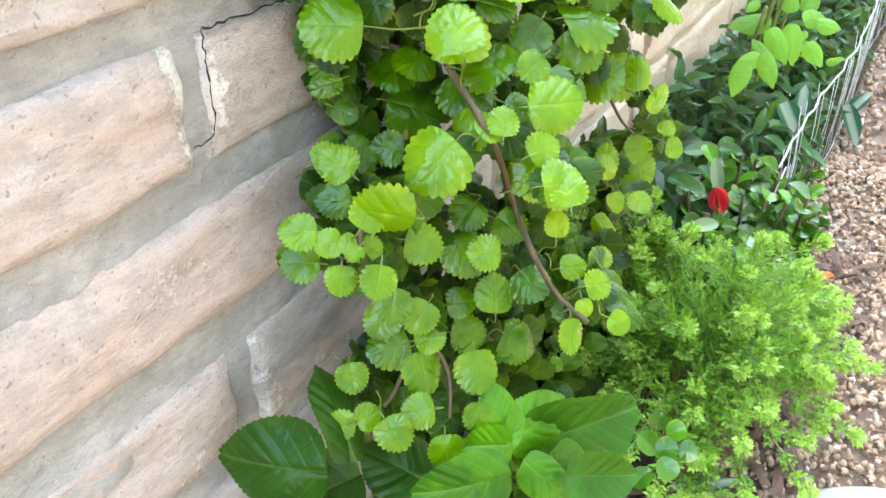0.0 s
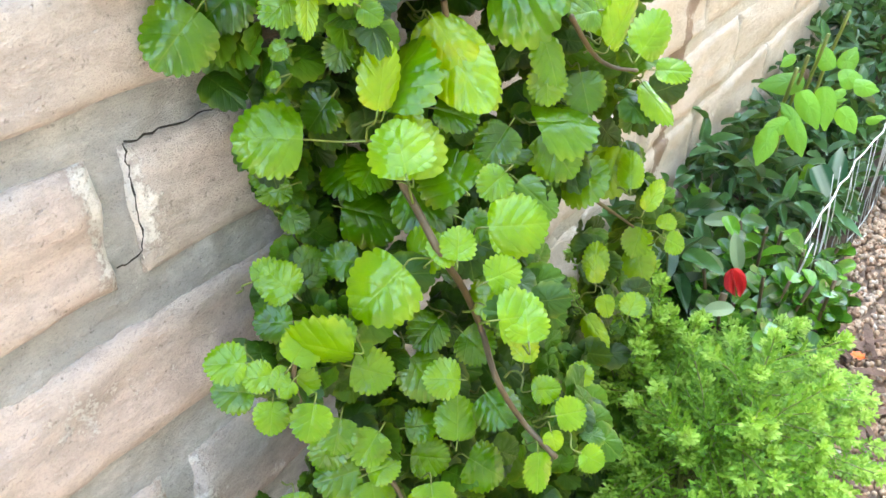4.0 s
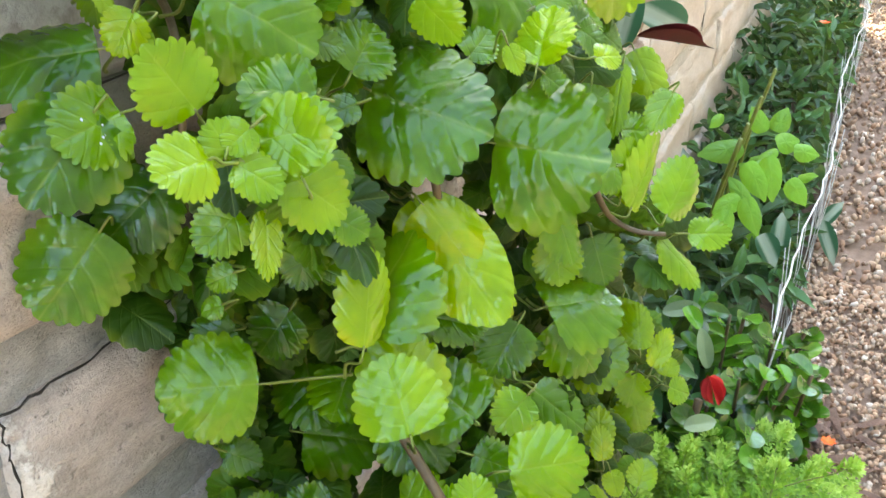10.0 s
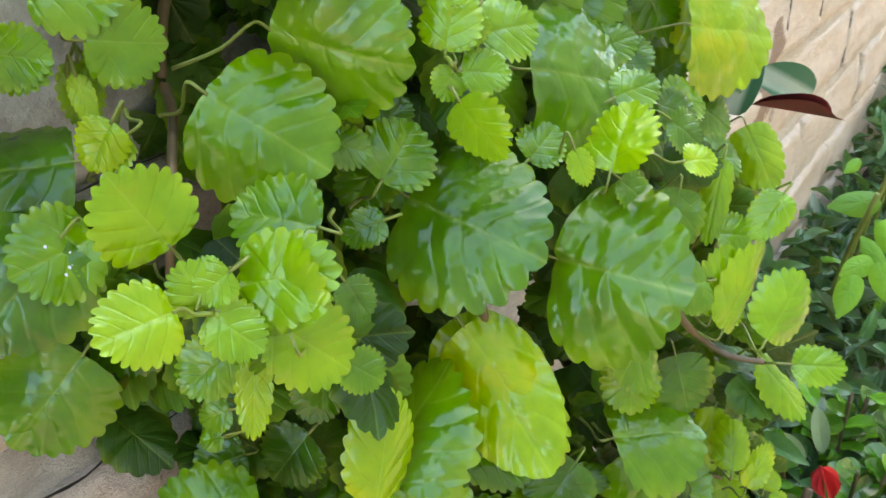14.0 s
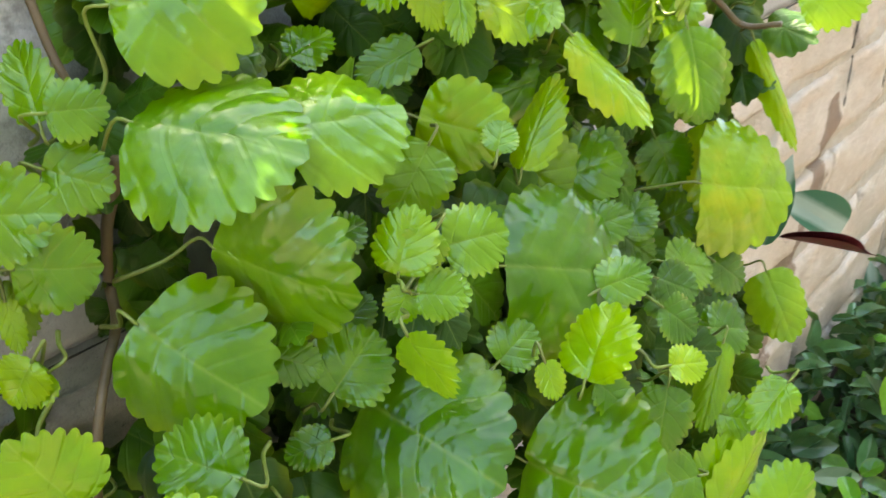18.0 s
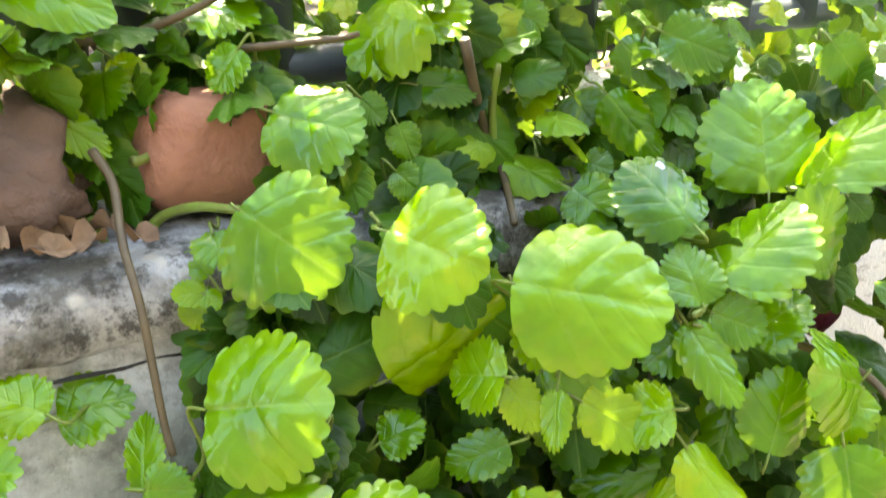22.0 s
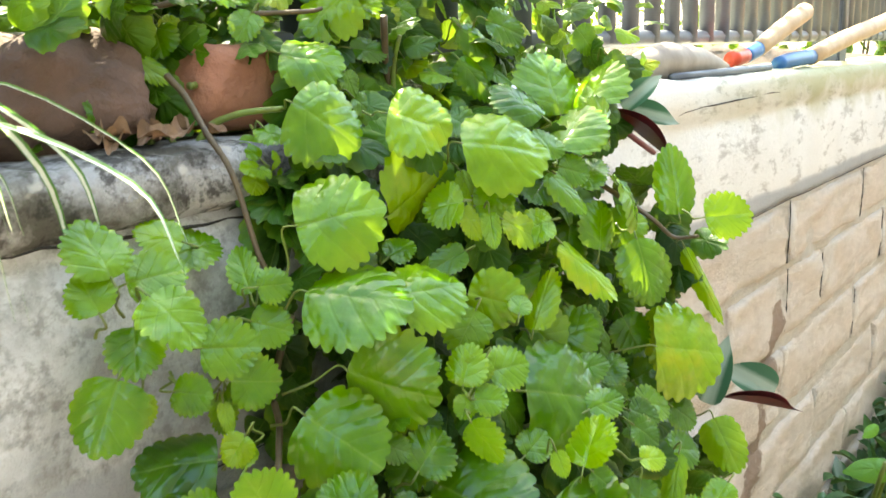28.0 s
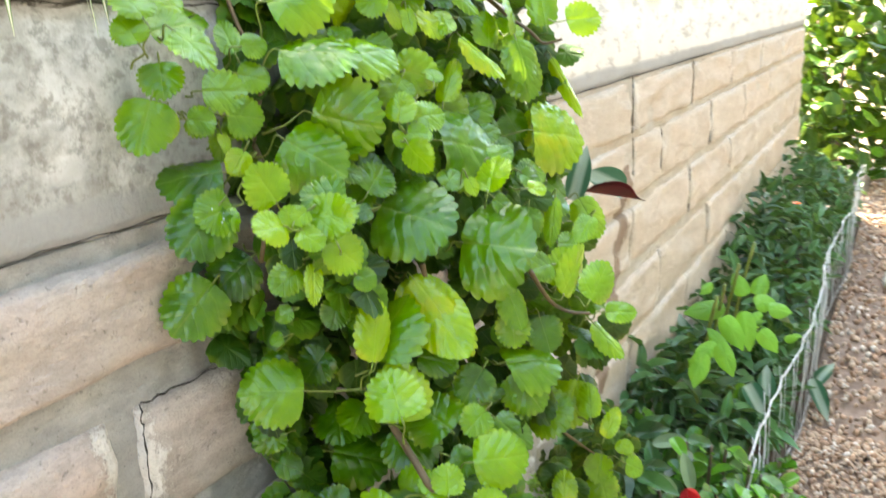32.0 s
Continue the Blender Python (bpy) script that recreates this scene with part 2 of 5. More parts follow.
def render_material():
    """Grey cement render with lichen, soot and flaked whitewash further along."""
    n = Nodes("weathered cement render")
    at = n.place()
    big, mid, fine = n.noise(5.0, 5.0, 0.6, at=at), n.noise(22.0, 6.0, 0.7, at=at), n.noise(260.0, 3.0, 0.7, at=at)
    c = n.mix(n.ramp(big, (0.42, (0, 0, 0)), (0.58, (1, 1, 1))), (0.41, 0.44, 0.46), (0.73, 0.76, 0.785))
    c = n.mix(n.math("MULTIPLY", n.ramp(mid, (0.44, (0, 0, 0)), (0.6, (1, 1, 1))), 0.7), c, (0.24, 0.245, 0.24))
    c = n.mix(n.math("MULTIPLY", n.ramp(n.noise(75.0, 5.0, 0.7, at=at), (0.5, (0, 0, 0)), (0.62, (1, 1, 1))), 0.6), c, (0.17, 0.17, 0.16))
    x = n.add("SeparateXYZ", Vector=at).outputs[0]
    drawn = n.add("VectorMath", i0=at, i1=(0.35, 1.0, 1.0))
    drawn.operation = "MULTIPLY"
    drawn = drawn.outputs[0]
    wash = n.ramp(n.math("ADD", n.math("MULTIPLY", n.math("SUBTRACT", x, 0.85), 1.6), n.math("MULTIPLY", n.math("SUBTRACT", n.noise(14.0, 6.0, 0.65, at=drawn), 0.5), 2.2)), (0.0, (0, 0, 0)), (0.12, (1, 1, 1)))
    c = n.mix(wash, c, n.mix(n.ramp(n.noise(26.0, 7.0, 0.75, at=drawn), (0.4, (0, 0, 0)), (0.47, (1, 1, 1))), (0.47, 0.465, 0.44), (0.73, 0.735, 0.715)))
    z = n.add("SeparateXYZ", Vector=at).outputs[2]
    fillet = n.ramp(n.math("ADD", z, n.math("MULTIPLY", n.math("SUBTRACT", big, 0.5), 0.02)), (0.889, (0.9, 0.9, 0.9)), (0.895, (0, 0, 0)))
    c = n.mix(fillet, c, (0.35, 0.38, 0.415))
    algae = n.math("MULTIPLY", n.ramp(n.math("ADD", n.math("MULTIPLY", n.math("SUBTRACT", z, 1.0), 6.0), n.math("SUBTRACT", n.noise(9.0, 5.0, 0.65, at=at), 0.25)), (0.2, (0, 0, 0)), (0.55, (0.8, 0.8, 0.8))), n.ramp(n.math("SUBTRACT", x, 1.2), (0.0, (0, 0, 0)), (0.6, (1, 1, 1))))
    c = n.mix(algae, c, (0.4, 0.4, 0.2))
    c = n.mix(n.math("MULTIPLY", fine, 0.28), c, (0.12, 0.11, 0.1))
    return n.finish(c, 0.9, n.bump(n.math("ADD", mid, n.math("MULTIPLY", fine, 0.5)), 0.6, 0.004), spec=0.25)


M_RENDER = render_material()


def cap_material():
    """Rough old cement on top of the wall, black with lichen, with bare pale spots."""
    n = Nodes("lichen covered cement")
    at = n.place()
    big, mid, fine = n.noise(16.0, 6.0, 0.7, at=at), n.noise(60.0, 6.0, 0.75, at=at), n.noise(350.0, 3.0, 0.7, at=at)
    c = n.mix(n.ramp(big, (0.42, (0, 0, 0)), (0.56, (1, 1, 1))), (0.13, 0.125, 0.11), (0.42, 0.42, 0.42))
    c = n.mix(n.ramp(mid, (0.5, (0, 0, 0)), (0.6, (0.85, 0.85, 0.85))), c, (0.05, 0.047, 0.042))
    c = n.mix(n.ramp(n.noise(45.0, 2.0, 0.5, at=at), (0.66, (0, 0, 0)), (0.7, (1, 1, 1))), c, (0.5, 0.48, 0.43))
    return n.finish(c, 0.9, n.bump(n.math("ADD", mid, n.math("MULTIPLY", fine, 0.4)), 0.9, 0.006), spec=0.25)


M_CAP = cap_material()
M_SOIL = plain("dark garden soil with bark", (0.085, 0.062, 0.045), (0.04, 0.03, 0.022), 40.0, 0.95, 0.9, 0.008, spec=0.2)
M_GRAVEL_BED = plain("gritty brown ground", (0.3, 0.22, 0.17), (0.17, 0.12, 0.09), 30.0, 0.95, 0.8, 0.006, spec=0.2)
M_STEEL = plain("dark grey painted steel", (0.11, 0.125, 0.15), (0.08, 0.09, 0.11), 25.0, 0.5, 0.15, 0.001)
M_WIRE = plain("white plastic coated wire", (0.6, 0.62, 0.62), (0.48, 0.5, 0.5), 50.0, 0.4, 0.1, 0.0005)
M_TERRACOTTA = plain("worn terracotta", (0.42, 0.2, 0.125), (0.28, 0.125, 0.08), 22.0, 0.85, 0.9, 0.004, spec=0.2)
M_CRACK = plain("dark crack", (0.03, 0.028, 0.025), (0.02, 0.018, 0.016), 60.0, 0.9)
M_MUD = plain("brown dried mud", (0.3, 0.2, 0.14), (0.2, 0.13, 0.09), 60.0, 0.9, 0.6)
M_SHADE = plain("skylight absorbing grey", (0.085, 0.095, 0.1), (0.06, 0.07, 0.075), 6.0, 0.8)
M_ROCK = plain("brown rock", (0.19, 0.115, 0.085), (0.1, 0.065, 0.05), 18.0, 0.85, 0.9, 0.006, spec=0.3)
M_SLAB = plain("grey green flagstone", (0.42, 0.43, 0.38), (0.33, 0.34, 0.3), 12.0, 0.8, 0.4, 0.003, spec=0.3)
M_DRY = plain("dry brown leaf", (0.3, 0.18, 0.1), (0.15, 0.085, 0.045), 50.0, 0.8, 0.6, 0.002)
M_MAROON = plain("maroon leaf", (0.15, 0.02, 0.025), (0.09, 0.012, 0.018), 30.0, 0.4, 0.2, 0.001)
M_RED = plain("red petal", (0.66, 0.04, 0.045), (0.5, 0.02, 0.025), 40.0, 0.45, 0.2, 0.001)
M_ORANGE = plain("orange petal", (0.85, 0.2, 0.01), (0.8, 0.1, 0.01), 60.0, 0.5, 0.2, 0.001)
M_WOOD = plain("pale worn wooden handle", (0.55, 0.4, 0.24), (0.42, 0.28, 0.15), 20.0, 0.6, 0.3, 0.001)
M_BLUE = plain("blue plastic grip", (0.03, 0.17, 0.42), (0.02, 0.12, 0.32), 30.0, 0.4, 0.1, 0.001)
M_REDGRIP = plain("orange red plastic grip", (0.75, 0.08, 0.03), (0.6, 0.06, 0.02), 30.0, 0.4, 0.1, 0.001)
M_BLADE = plain("scratched grey blade", (0.36, 0.31, 0.25), (0.24, 0.2, 0.16), 30.0, 0.6, 0.2, 0.001)


def pebble_material():
    n = Nodes("mixed gravel")
    rnd = n.add("NewGeometry").outputs["Random Per Island"]
    c = n.ramp(rnd, (0.0, (0.2, 0.12, 0.08)), (0.35, (0.36, 0.23, 0.15)), (0.6, (0.45, 0.33, 0.23)), (0.85, (0.32, 0.25, 0.19)), (1.0, (0.6, 0.53, 0.45)))
    return n.finish(c, 0.8, n.bump(n.noise(300.0, 3.0, at=n.place()), 0.4, 0.001), spec=0.35)


def striped_material(name, edge, mid, lo, hi):
    """A long leaf with a pale stripe along its middle (lo to hi of its half width)."""
    n = Nodes(name)
    x = n.math("ABSOLUTE", n.math("SUBTRACT", n.add("SeparateXYZ", Vector=n.add("UVMap").outputs[0]).outputs[0], 0.5))
    c = n.mix(n.ramp(n.math("ADD", n.math("MULTIPLY", x, 2.0), n.math("MULTIPLY", n.noise(150.0, 2.0, at=n.place()), 0.08)), (lo, (0, 0, 0)), (hi, (1, 1, 1))), mid, edge)
    n.finish(c, 0.4, spec=0.5)
    n.see_through(c, 0.3)
    return n.mat


M_PEBBLE = pebble_material()
M_SPIDER = striped_material("green and white striped blade", (0.1, 0.24, 0.04), (0.78, 0.8, 0.66), 0.48, 0.62)
M_ZEBRA = striped_material("silver striped leaf", (0.035, 0.12, 0.06), (0.28, 0.36, 0.28), 0.35, 0.6)


# ---- helpers for meshes ----
def mesh_of(name, verts, faces, materials, slots=None, uvs=None, smooth=True):
    me = bpy.data.meshes.new(name)
    me.from_pydata([tuple(v) for v in verts], [], faces)
    for m in materials:
        me.materials.append(m)
    if slots is not None:
        me.polygons.foreach_set("material_index", slots)
    if smooth:
        me.polygons.foreach_set("use_smooth", [True] * len(me.polygons))
    if uvs is not None:
        layer = me.uv_layers.new(name="UVMap")
        index = np.empty(len(me.loops), dtype=np.int32)
        me.loops.foreach_get("vertex_index", index)
        layer.data.foreach_set("uv", np.asarray(uvs, dtype=np.float32)[index].ravel())
    me.update()
    return me


def part(name, me, parent, label="", m=None):
    """Links a mesh as one part of a thing."""
    ob = new(name, me)
    ob.parent = parent
    if m is not None:
        ob.matrix_basis = m
    if label:
        tagged(ob, label)
    return ob


def thing(name, label, category, group="", kind="", at=(0, 0, 0)):
    ob = new(name)
    ob.location = at
    ob.empty_display_size = 0.05
    return tagged(ob, label, category, group, kind)


def tube(points, radii, sides=6, cap=True):
    """Verts and faces of a round bar that follows the points."""
    pts = [Vector(p) for p in points]
    if not hasattr(radii, "__len__"):
        radii = [radii] * len(pts)
    verts, faces = [], []
    up = Vector((0.13, 0.21, 0.97))
    for i, p in enumerate(pts):
        d = (pts[min(i + 1, len(pts) - 1)] - pts[max(i - 1, 0)]).normalized()
        a = d.cross(up)
        if a.length < 0.05:
            a = d.cross(Vector((1, 0, 0)))
        a.normalize()
        b = d.cross(a)
        for k in range(sides):
            w = 2 * math.pi * k / sides
            verts.append(p + (a * math.cos(w) + b * math.sin(w)) * radii[i])
    for i in range(len(pts) - 1):
        for k in range(sides):
            q = (k + 1) % sides
            faces.append((i * sides + k, i * sides + q, (i + 1) * sides + q, (i + 1) * sides + k))
    if cap:
        faces.append(tuple(range(sides))[::-1])
        faces.append(tuple(range((len(pts) - 1) * sides, len(pts) * sides)))
    return verts, faces


def spline(points, steps=5):
    """A smooth line through the points."""
    p = [Vector(q) for q in points]
    p = [p[0] * 2 - p[1]] + p + [p[-1] * 2 - p[-2]]
    line = []
    for i in range(1, len(p) - 2):
        for s in range(steps):
            t = s / steps
            line.append(0.5 * ((2 * p[i]) + (p[i + 1] - p[i - 1]) * t + (2 * p[i - 1] - 5 * p[i] + 4 * p[i + 1] - p[i + 2]) * t * t + (3 * p[i] - p[i - 1] - 3 * p[i + 1] + p[i + 2]) * t ** 3))
    return line + [p[-2]]


def box_mesh(name, size, material, bevel=0.003, rough=0.0, cuts=0, seed=0):
    """A block with worn edges, its centre at the origin."""
    bm = bmesh.new()
    bmesh.ops.create_cube(bm, size=1.0)
    bmesh.ops.scale(bm, vec=size, verts=bm.verts)
    if cuts:
        bmesh.ops.subdivide_edges(bm, edges=bm.edges[:], cuts=cuts, use_grid_fill=True)
    elif bevel:
        bmesh.ops.bevel(bm, geom=bm.edges[:], offset=bevel, segments=2, affect="EDGES")
    if rough:
        for v in bm.verts:
            v.co += Vector(noise.noise_vector(v.co * 9 + Vector((seed * 7.3, seed, 0)))) * rough
    me = bpy.data.meshes.new(name)
    bm.to_mesh(me)
    bm.free()
    me.materials.append(material)
    return me


def leaf_shape(samples, loops, teeth, tooth, wide, cup, wave, pucker, droop, seed, notch=0.05, point=0.06, veins=6.0, twist=0.0, fold=0.0, blunt=0.9, quilt=0.0):
    """A leaf of unit length along +y and unit width, its upper face to +z, as verts, faces and uvs."""
    verts, faces, uvs = [], [], []
    half = samples // 2
    outline = []
    for i in range(samples):
        phi = math.pi * i / half if i <= half else math.pi * (samples - i) / half
        side = 1 if i <= half else -1
        f = phi * teeth / math.pi % 1
        crest = 1 + tooth * ((0.55 * f ** 0.6 * (1 - f ** 5) * 1.35 + 0.45 * math.sin(math.pi * f) ** 0.6) - 0.5) * min(1, phi * 2)
        x = 0.5 * math.sin(phi) ** (blunt + (1.0 - blunt) * max(0.0, math.cos(phi))) * (1 + wide * math.cos(phi)) * crest
        y = 0.5 - 0.5 * math.cos(phi) * (crest if phi > 1.2 else 1)
        y -= notch * math.exp(-((phi - 0.75) / 0.4) ** 2)
        y += point * math.exp(-((phi - math.pi) / 0.25) ** 2)
        outline.append((side * x, y, phi))
    for r in loops:
        for x, y, phi in outline:
            px, py = x * r, 0.42 + (y - 0.42) * r
            w = abs(px)
            z = fold * (math.sqrt(w * w + 0.0016) - 0.04) + cup * px * px * 4 + wave * math.sin(3 * phi + seed + (1.7 if x < 0 else 0)) * r * r
            bend = 0.03 * noise.noise(Vector((px * 4 + seed * 2, py * 4, seed))) if quilt else 0
            along = veins * ((py - 0.25 * w - 0.7 * w * w) / (1 + 0.75 * w) + bend + (0.08 if px < 0 else 0))     # whole numbers on the side veins
            swell = 0.5 - 0.5 * math.cos(2 * math.pi * along)
            cell = 1 - 0.55 * quilt * (0.5 + 0.5 * math.cos(2 * math.pi * (w * 4.2 + 0.37 * math.floor(along) + seed)))
            z += pucker * swell * cell * (1 - 0.6 * r ** 4) * (1 - math.exp(-9 * w)) * min(1.0, max(0.0, py + 0.05) * 5)
            if quilt:
                z += 0.05 * noise.noise(Vector((px * 2.6 + seed, py * 2.6, seed))) + (0.026 if quilt > 0.9 else 0.01 * quilt) * noise.noise(Vector((px * 7, py * 7 + seed, 3)))
                z += 0.012 * math.sin(2 * teeth * phi) * r ** 8
            z -= droop * py * py + 0.012 * math.exp(-(w / 0.04) ** 2)
            z += twist * px * py
            verts.append((px, py, z))
            uvs.append((0.5 + px, along))
    for j in range(len(loops) - 1):
        for i in range(samples):
            q = (i + 1) % samples
            a, b, c, d = j * samples + i, j * samples + q, (j + 1) * samples + q, (j + 1) * samples + i
            faces.append((d, c, b, a))
    return verts, faces, uvs


def turned(direction, normal):
    """Rotation whose y goes along direction and whose z lies nearest to normal."""
    y = Vector(direction).normalized()
    x = y.cross(Vector(normal)).normalized()
    return Matrix((x, y, x.cross(y))).transposed()


def leaf_pose(at, direction, normal, length, width):
    r = turned(direction, normal)
    return Matrix.Translation(at) @ r.to_4x4() @ Matrix.Diagonal((width, length, (length + width) / 2, 1))


class Heap:
    """Many small pieces joined into one mesh."""

    def __init__(self):
        self.verts, self.faces, self.uvs, self.slots, self.count = [], [], [], [], 0

    def add(self, shape, m, slot=0):
        v, f, uv = shape
        a = np.asarray(v, dtype=np.float64)
        r = np.array(m)
        self.verts.append(a @ r[:3, :3].T + r[:3, 3])
        self.faces += [tuple(i + self.count for i in face) for face in f]
        self.uvs += list(uv) if uv is not None else [(0.5, 0.5)] * len(v)
        self.slots += [slot] * len(f)
        self.count += len(v)

    def mesh(self, name, materials):
        return mesh_of(name, np.concatenate(self.verts).tolist(), self.faces, materials, self.slots, self.uvs)


rng = random.Random(11)


def wobble(v, amount):
    return Vector(v) + Vector((rng.uniform(-1, 1), rng.uniform(-1, 1), rng.uniform(-1, 1))) * amount


# ---- the ground ----
WALL_TOP, WALL_END, WALL_START, RENDER_FOOT = 1.066, 4.4, -1.6, 0.864


def ground_sheet():
    """One sheet to the horizon, fine and uneven near the wall."""
    xs = sorted(set([-200, -40, -8, -3] + [round(-1.5 + 0.1 * i, 3) for i in range(76)] + [9, 14, 40, 200]))
    ys = sorted(set([-200, -40, -8, -4] + [round(-2.5 + 0.1 * i, 3) for i in range(26)] + [3, 8, 40, 200]))
    verts = [(x, y, -0.012 + 0.012 * noise.noise(Vector((x * 3, y * 3, 0)))) for y in ys for x in xs]
    w = len(xs)
    faces = [(j * w + i, j * w + i + 1, (j + 1) * w + i + 1, (j + 1) * w + i) for j in range(len(ys) - 1) for i in range(w - 1)]
    return tagged(new("ground", mesh_of("ground", verts, faces, [M_GRAVEL_BED])), "brown gritty ground strewn with fine gravel", "ground", kind="structure")


ground_sheet()


def bed():
    xs = [WALL_START + 0.06 * i for i in range(100)]
    ys = [-0.305 + 0.0315 * i for i in range(11)]
    verts = [(x, y, 0.012 + 0.03 * min(1, (y + 0.305) * 6) + 0.02 * noise.noise(Vector((x * 9, y * 9, 2)))) for y in ys for x in xs]
    w = len(xs)
    faces = [(j * w + i, j * w + i + 1, (j + 1) * w + i + 1, (j + 1) * w + i) for j in range(len(ys) - 1) for i in range(w - 1)]
    tagged(new("soil", mesh_of("soil", verts, faces, [M_SOIL])), "dark mulched soil of the bed along the wall", "soil", kind="structure")


bed()

# ---- the wall ----
wall = thing("wall_front", "low garden wall of pink stone blocks under cement render", "wall", kind="structure")


def mortar_bed():
    """The wall's core: a box whose front is trowelled unevenly up to the blocks."""
    xs = [WALL_START + 0.05 * i for i in range(30)] + [-0.1 + 0.006 * i for i in range(200)] + [1.1 + 0.03 * i for i in range(110)] + [WALL_END]
    zs = [RENDER_FOOT * i / 140 for i in range(141)]
    verts = []
    for z in zs:
        for x in xs:
            rough = 0.0045 * noise.noise(Vector((x * 16, z * 22, 2))) + 0.0022 * noise.noise(Vector((x * 60, z * 60, 5))) + 0.0012 * noise.noise(Vector((x * 140, z * 140, 8)))
            verts.append((x, 0.0035 + rough, z))
    w, h = len(xs), len(zs)
    faces = [(j * w + i, j * w + i + 1, (j + 1) * w + i + 1, (j + 1) * w + i) for j in range(h - 1) for i in range(w - 1)]
    k = len(verts)
    verts += [(x, 0.2, z) for z in (0, RENDER_FOOT) for x in (WALL_START, WALL_END)]
    faces += [(k, k + 1, w - 1, 0), ((h - 1) * w, h * w - 1, k + 3, k + 2), (k + 1, k, k + 2, k + 3), (0, (h - 1) * w, k + 2, k), (w - 1, k + 1, k + 3, h * w - 1)]
    return mesh_of("mortar", verts, faces, [M_MORTAR])


part("mortar", mortar_bed(), wall, "grey mortar bed of the joints")


def render_band():
    """The cement band on top of the blocks, uneven, with a crumbling cap along part of it."""
    nx, prof = 420, [(0.25, 1.06), (0.1, 1.064), (0.02, 1.062), (-0.002, 1.058), (-0.007, 1.048), (-0.006, 1.028), (0.001, 1.02), (-0.002, 1.01), (-0.003, 0.96), (-0.002, 0.91), (-0.001, 0.875), (0.004, 0.866), (0.03, 0.864)]
    verts, faces = [], []
    for i in range(nx + 1):
        x = WALL_START + (WALL_END - WALL_START) * (i / nx)
        for k, (y, z) in enumerate(prof):
            lip = 1.0 if x < 0.95 else 0.0
            yy = y + ((0.006 * noise.noise(Vector((x * 11, z * 14, 1))) + 0.004 * lip * noise.noise(Vector((x * 37, z * 40, 4)))) if 2 < k < 11 else 0)
            zz = z + 0.005 * noise.noise(Vector((x * 8, y * 10, 5))) + 0.003 * noise.noise(Vector((x * 40, y * 40, 9))) + (0.012 * (1 - lip) if z > 1.03 else 0)
            if k in (5, 6) and lip:
                yy += (-0.006 if k == 5 else 0.012) * (0.5 + noise.noise(Vector((x * 25, 0, 3))))
            verts.append((x, yy, zz))
    w = len(prof)
    for i in range(nx):
        for k in range(w - 1):
            faces.append((i * w + k, (i + 1) * w + k, (i + 1) * w + k + 1, i * w + k + 1))
    slots = [1 if k < 6 and i < nx * 0.43 + 6 * noise.noise(Vector((k, 0, 0))) else 0 for i in range(nx) for k in range(w - 1)]
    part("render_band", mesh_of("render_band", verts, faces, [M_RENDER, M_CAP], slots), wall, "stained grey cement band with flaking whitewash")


render_band()


def block_mesh(seed, length=0.474, height=0.108):
    """A split-faced block: a bulging, chipped front and worn edges."""
    us = [0, 0.007, 0.02] + [0.02 + 0.96 * k / 24 for k in range(1, 24)] + [0.98, 0.993, 1]
    vs = [0, 0.035, 0.09, 0.19, 0.3, 0.4, 0.5, 0.6, 0.7, 0.81, 0.91, 0.965, 1]
    nx, nz = len(us) - 1, len(vs) - 1
    verts, faces = [], []
    for j in range(nz + 1):
        for i in range(nx + 1):
            u, v = us[i], vs[j]
            edge = min(u, 1 - u) * length, min(v, 1 - v) * height
            near = min(edge)
            y = 0.012 if near == 0 else (0.0 if near < 0.005 else -0.004) - 0.006 * noise.noise(Vector((u * 4 + v, v * 1.6, seed * 3.7))) + 0.011 * abs(noise.noise(Vector((u * 2.6 - v * 1.1, v * 1.3 + u, seed * 2.1 + 9)))) - 0.003 - 0.0035 * noise.noise(Vector((u * 13, v * 4, seed * 1.3))) - 0.002 * noise.noise(Vector((u * 30, v * 9, seed * 2.3)))
            dx = 0.004 * noise.noise(Vector((v * 3, seed, i * 0.1)))
            dz = 0.003 * noise.noise(Vector((u * 6, seed + 5, j * 0.1)))
            verts.append(((u - 0.5) * length + dx, y, (v - 0.5) * height + dz))
    for j in range(nz):
        for i in range(nx):
            a = j * (nx + 1) + i
            faces.append((a, a + 1, a + nx + 2, a + nx + 1))
    return mesh_of("stone_block", verts, faces, [M_BRICK])


blocks = [block_mesh(s) for s in range(9)]
COURSES = ((0.850, 0.766), (0.737, 0.631), (0.601, 0.497), (0.457, 0.352), (0.322, 0.220), (0.190, 0.090), (0.060, -0.04))
for course, (top, foot) in enumerate(COURSES):
    height = top - foot
    first = 0.212 if course % 2 == 0 else 0.435
    k0 = math.floor((WALL_START - first) / 0.496)
    k1 = math.ceil((WALL_END - first) / 0.496)
    for k in range(k0, k1):
        a, b = max(first + 0.496 * k, WALL_START) + 0.011, min(first + 0.496 * (k + 1), WALL_END) - 0.011
        if course == 2:                                # one longer block in this course
            a, b = (a - 0.07 if 0.2 < a < 0.25 else a), (b - 0.07 if 0.17 < b < 0.22 else b)
        if b - a < 0.05:
            continue
        tight = 0.02 if a > 0.9 else 0.0               # thin joints further along
        a, b = a - tight * 0.38, b + tight * 0.38
        height = top - foot + tight
        part("stone_block", blocks[rng.randrange(9)], wall, "", pose((a + b) / 2, rng.uniform(-0.002, 0.003), (top + foot) / 2) @ Matrix.Diagonal(((b - a) / 0.474, 1, height / 0.108, 1)))

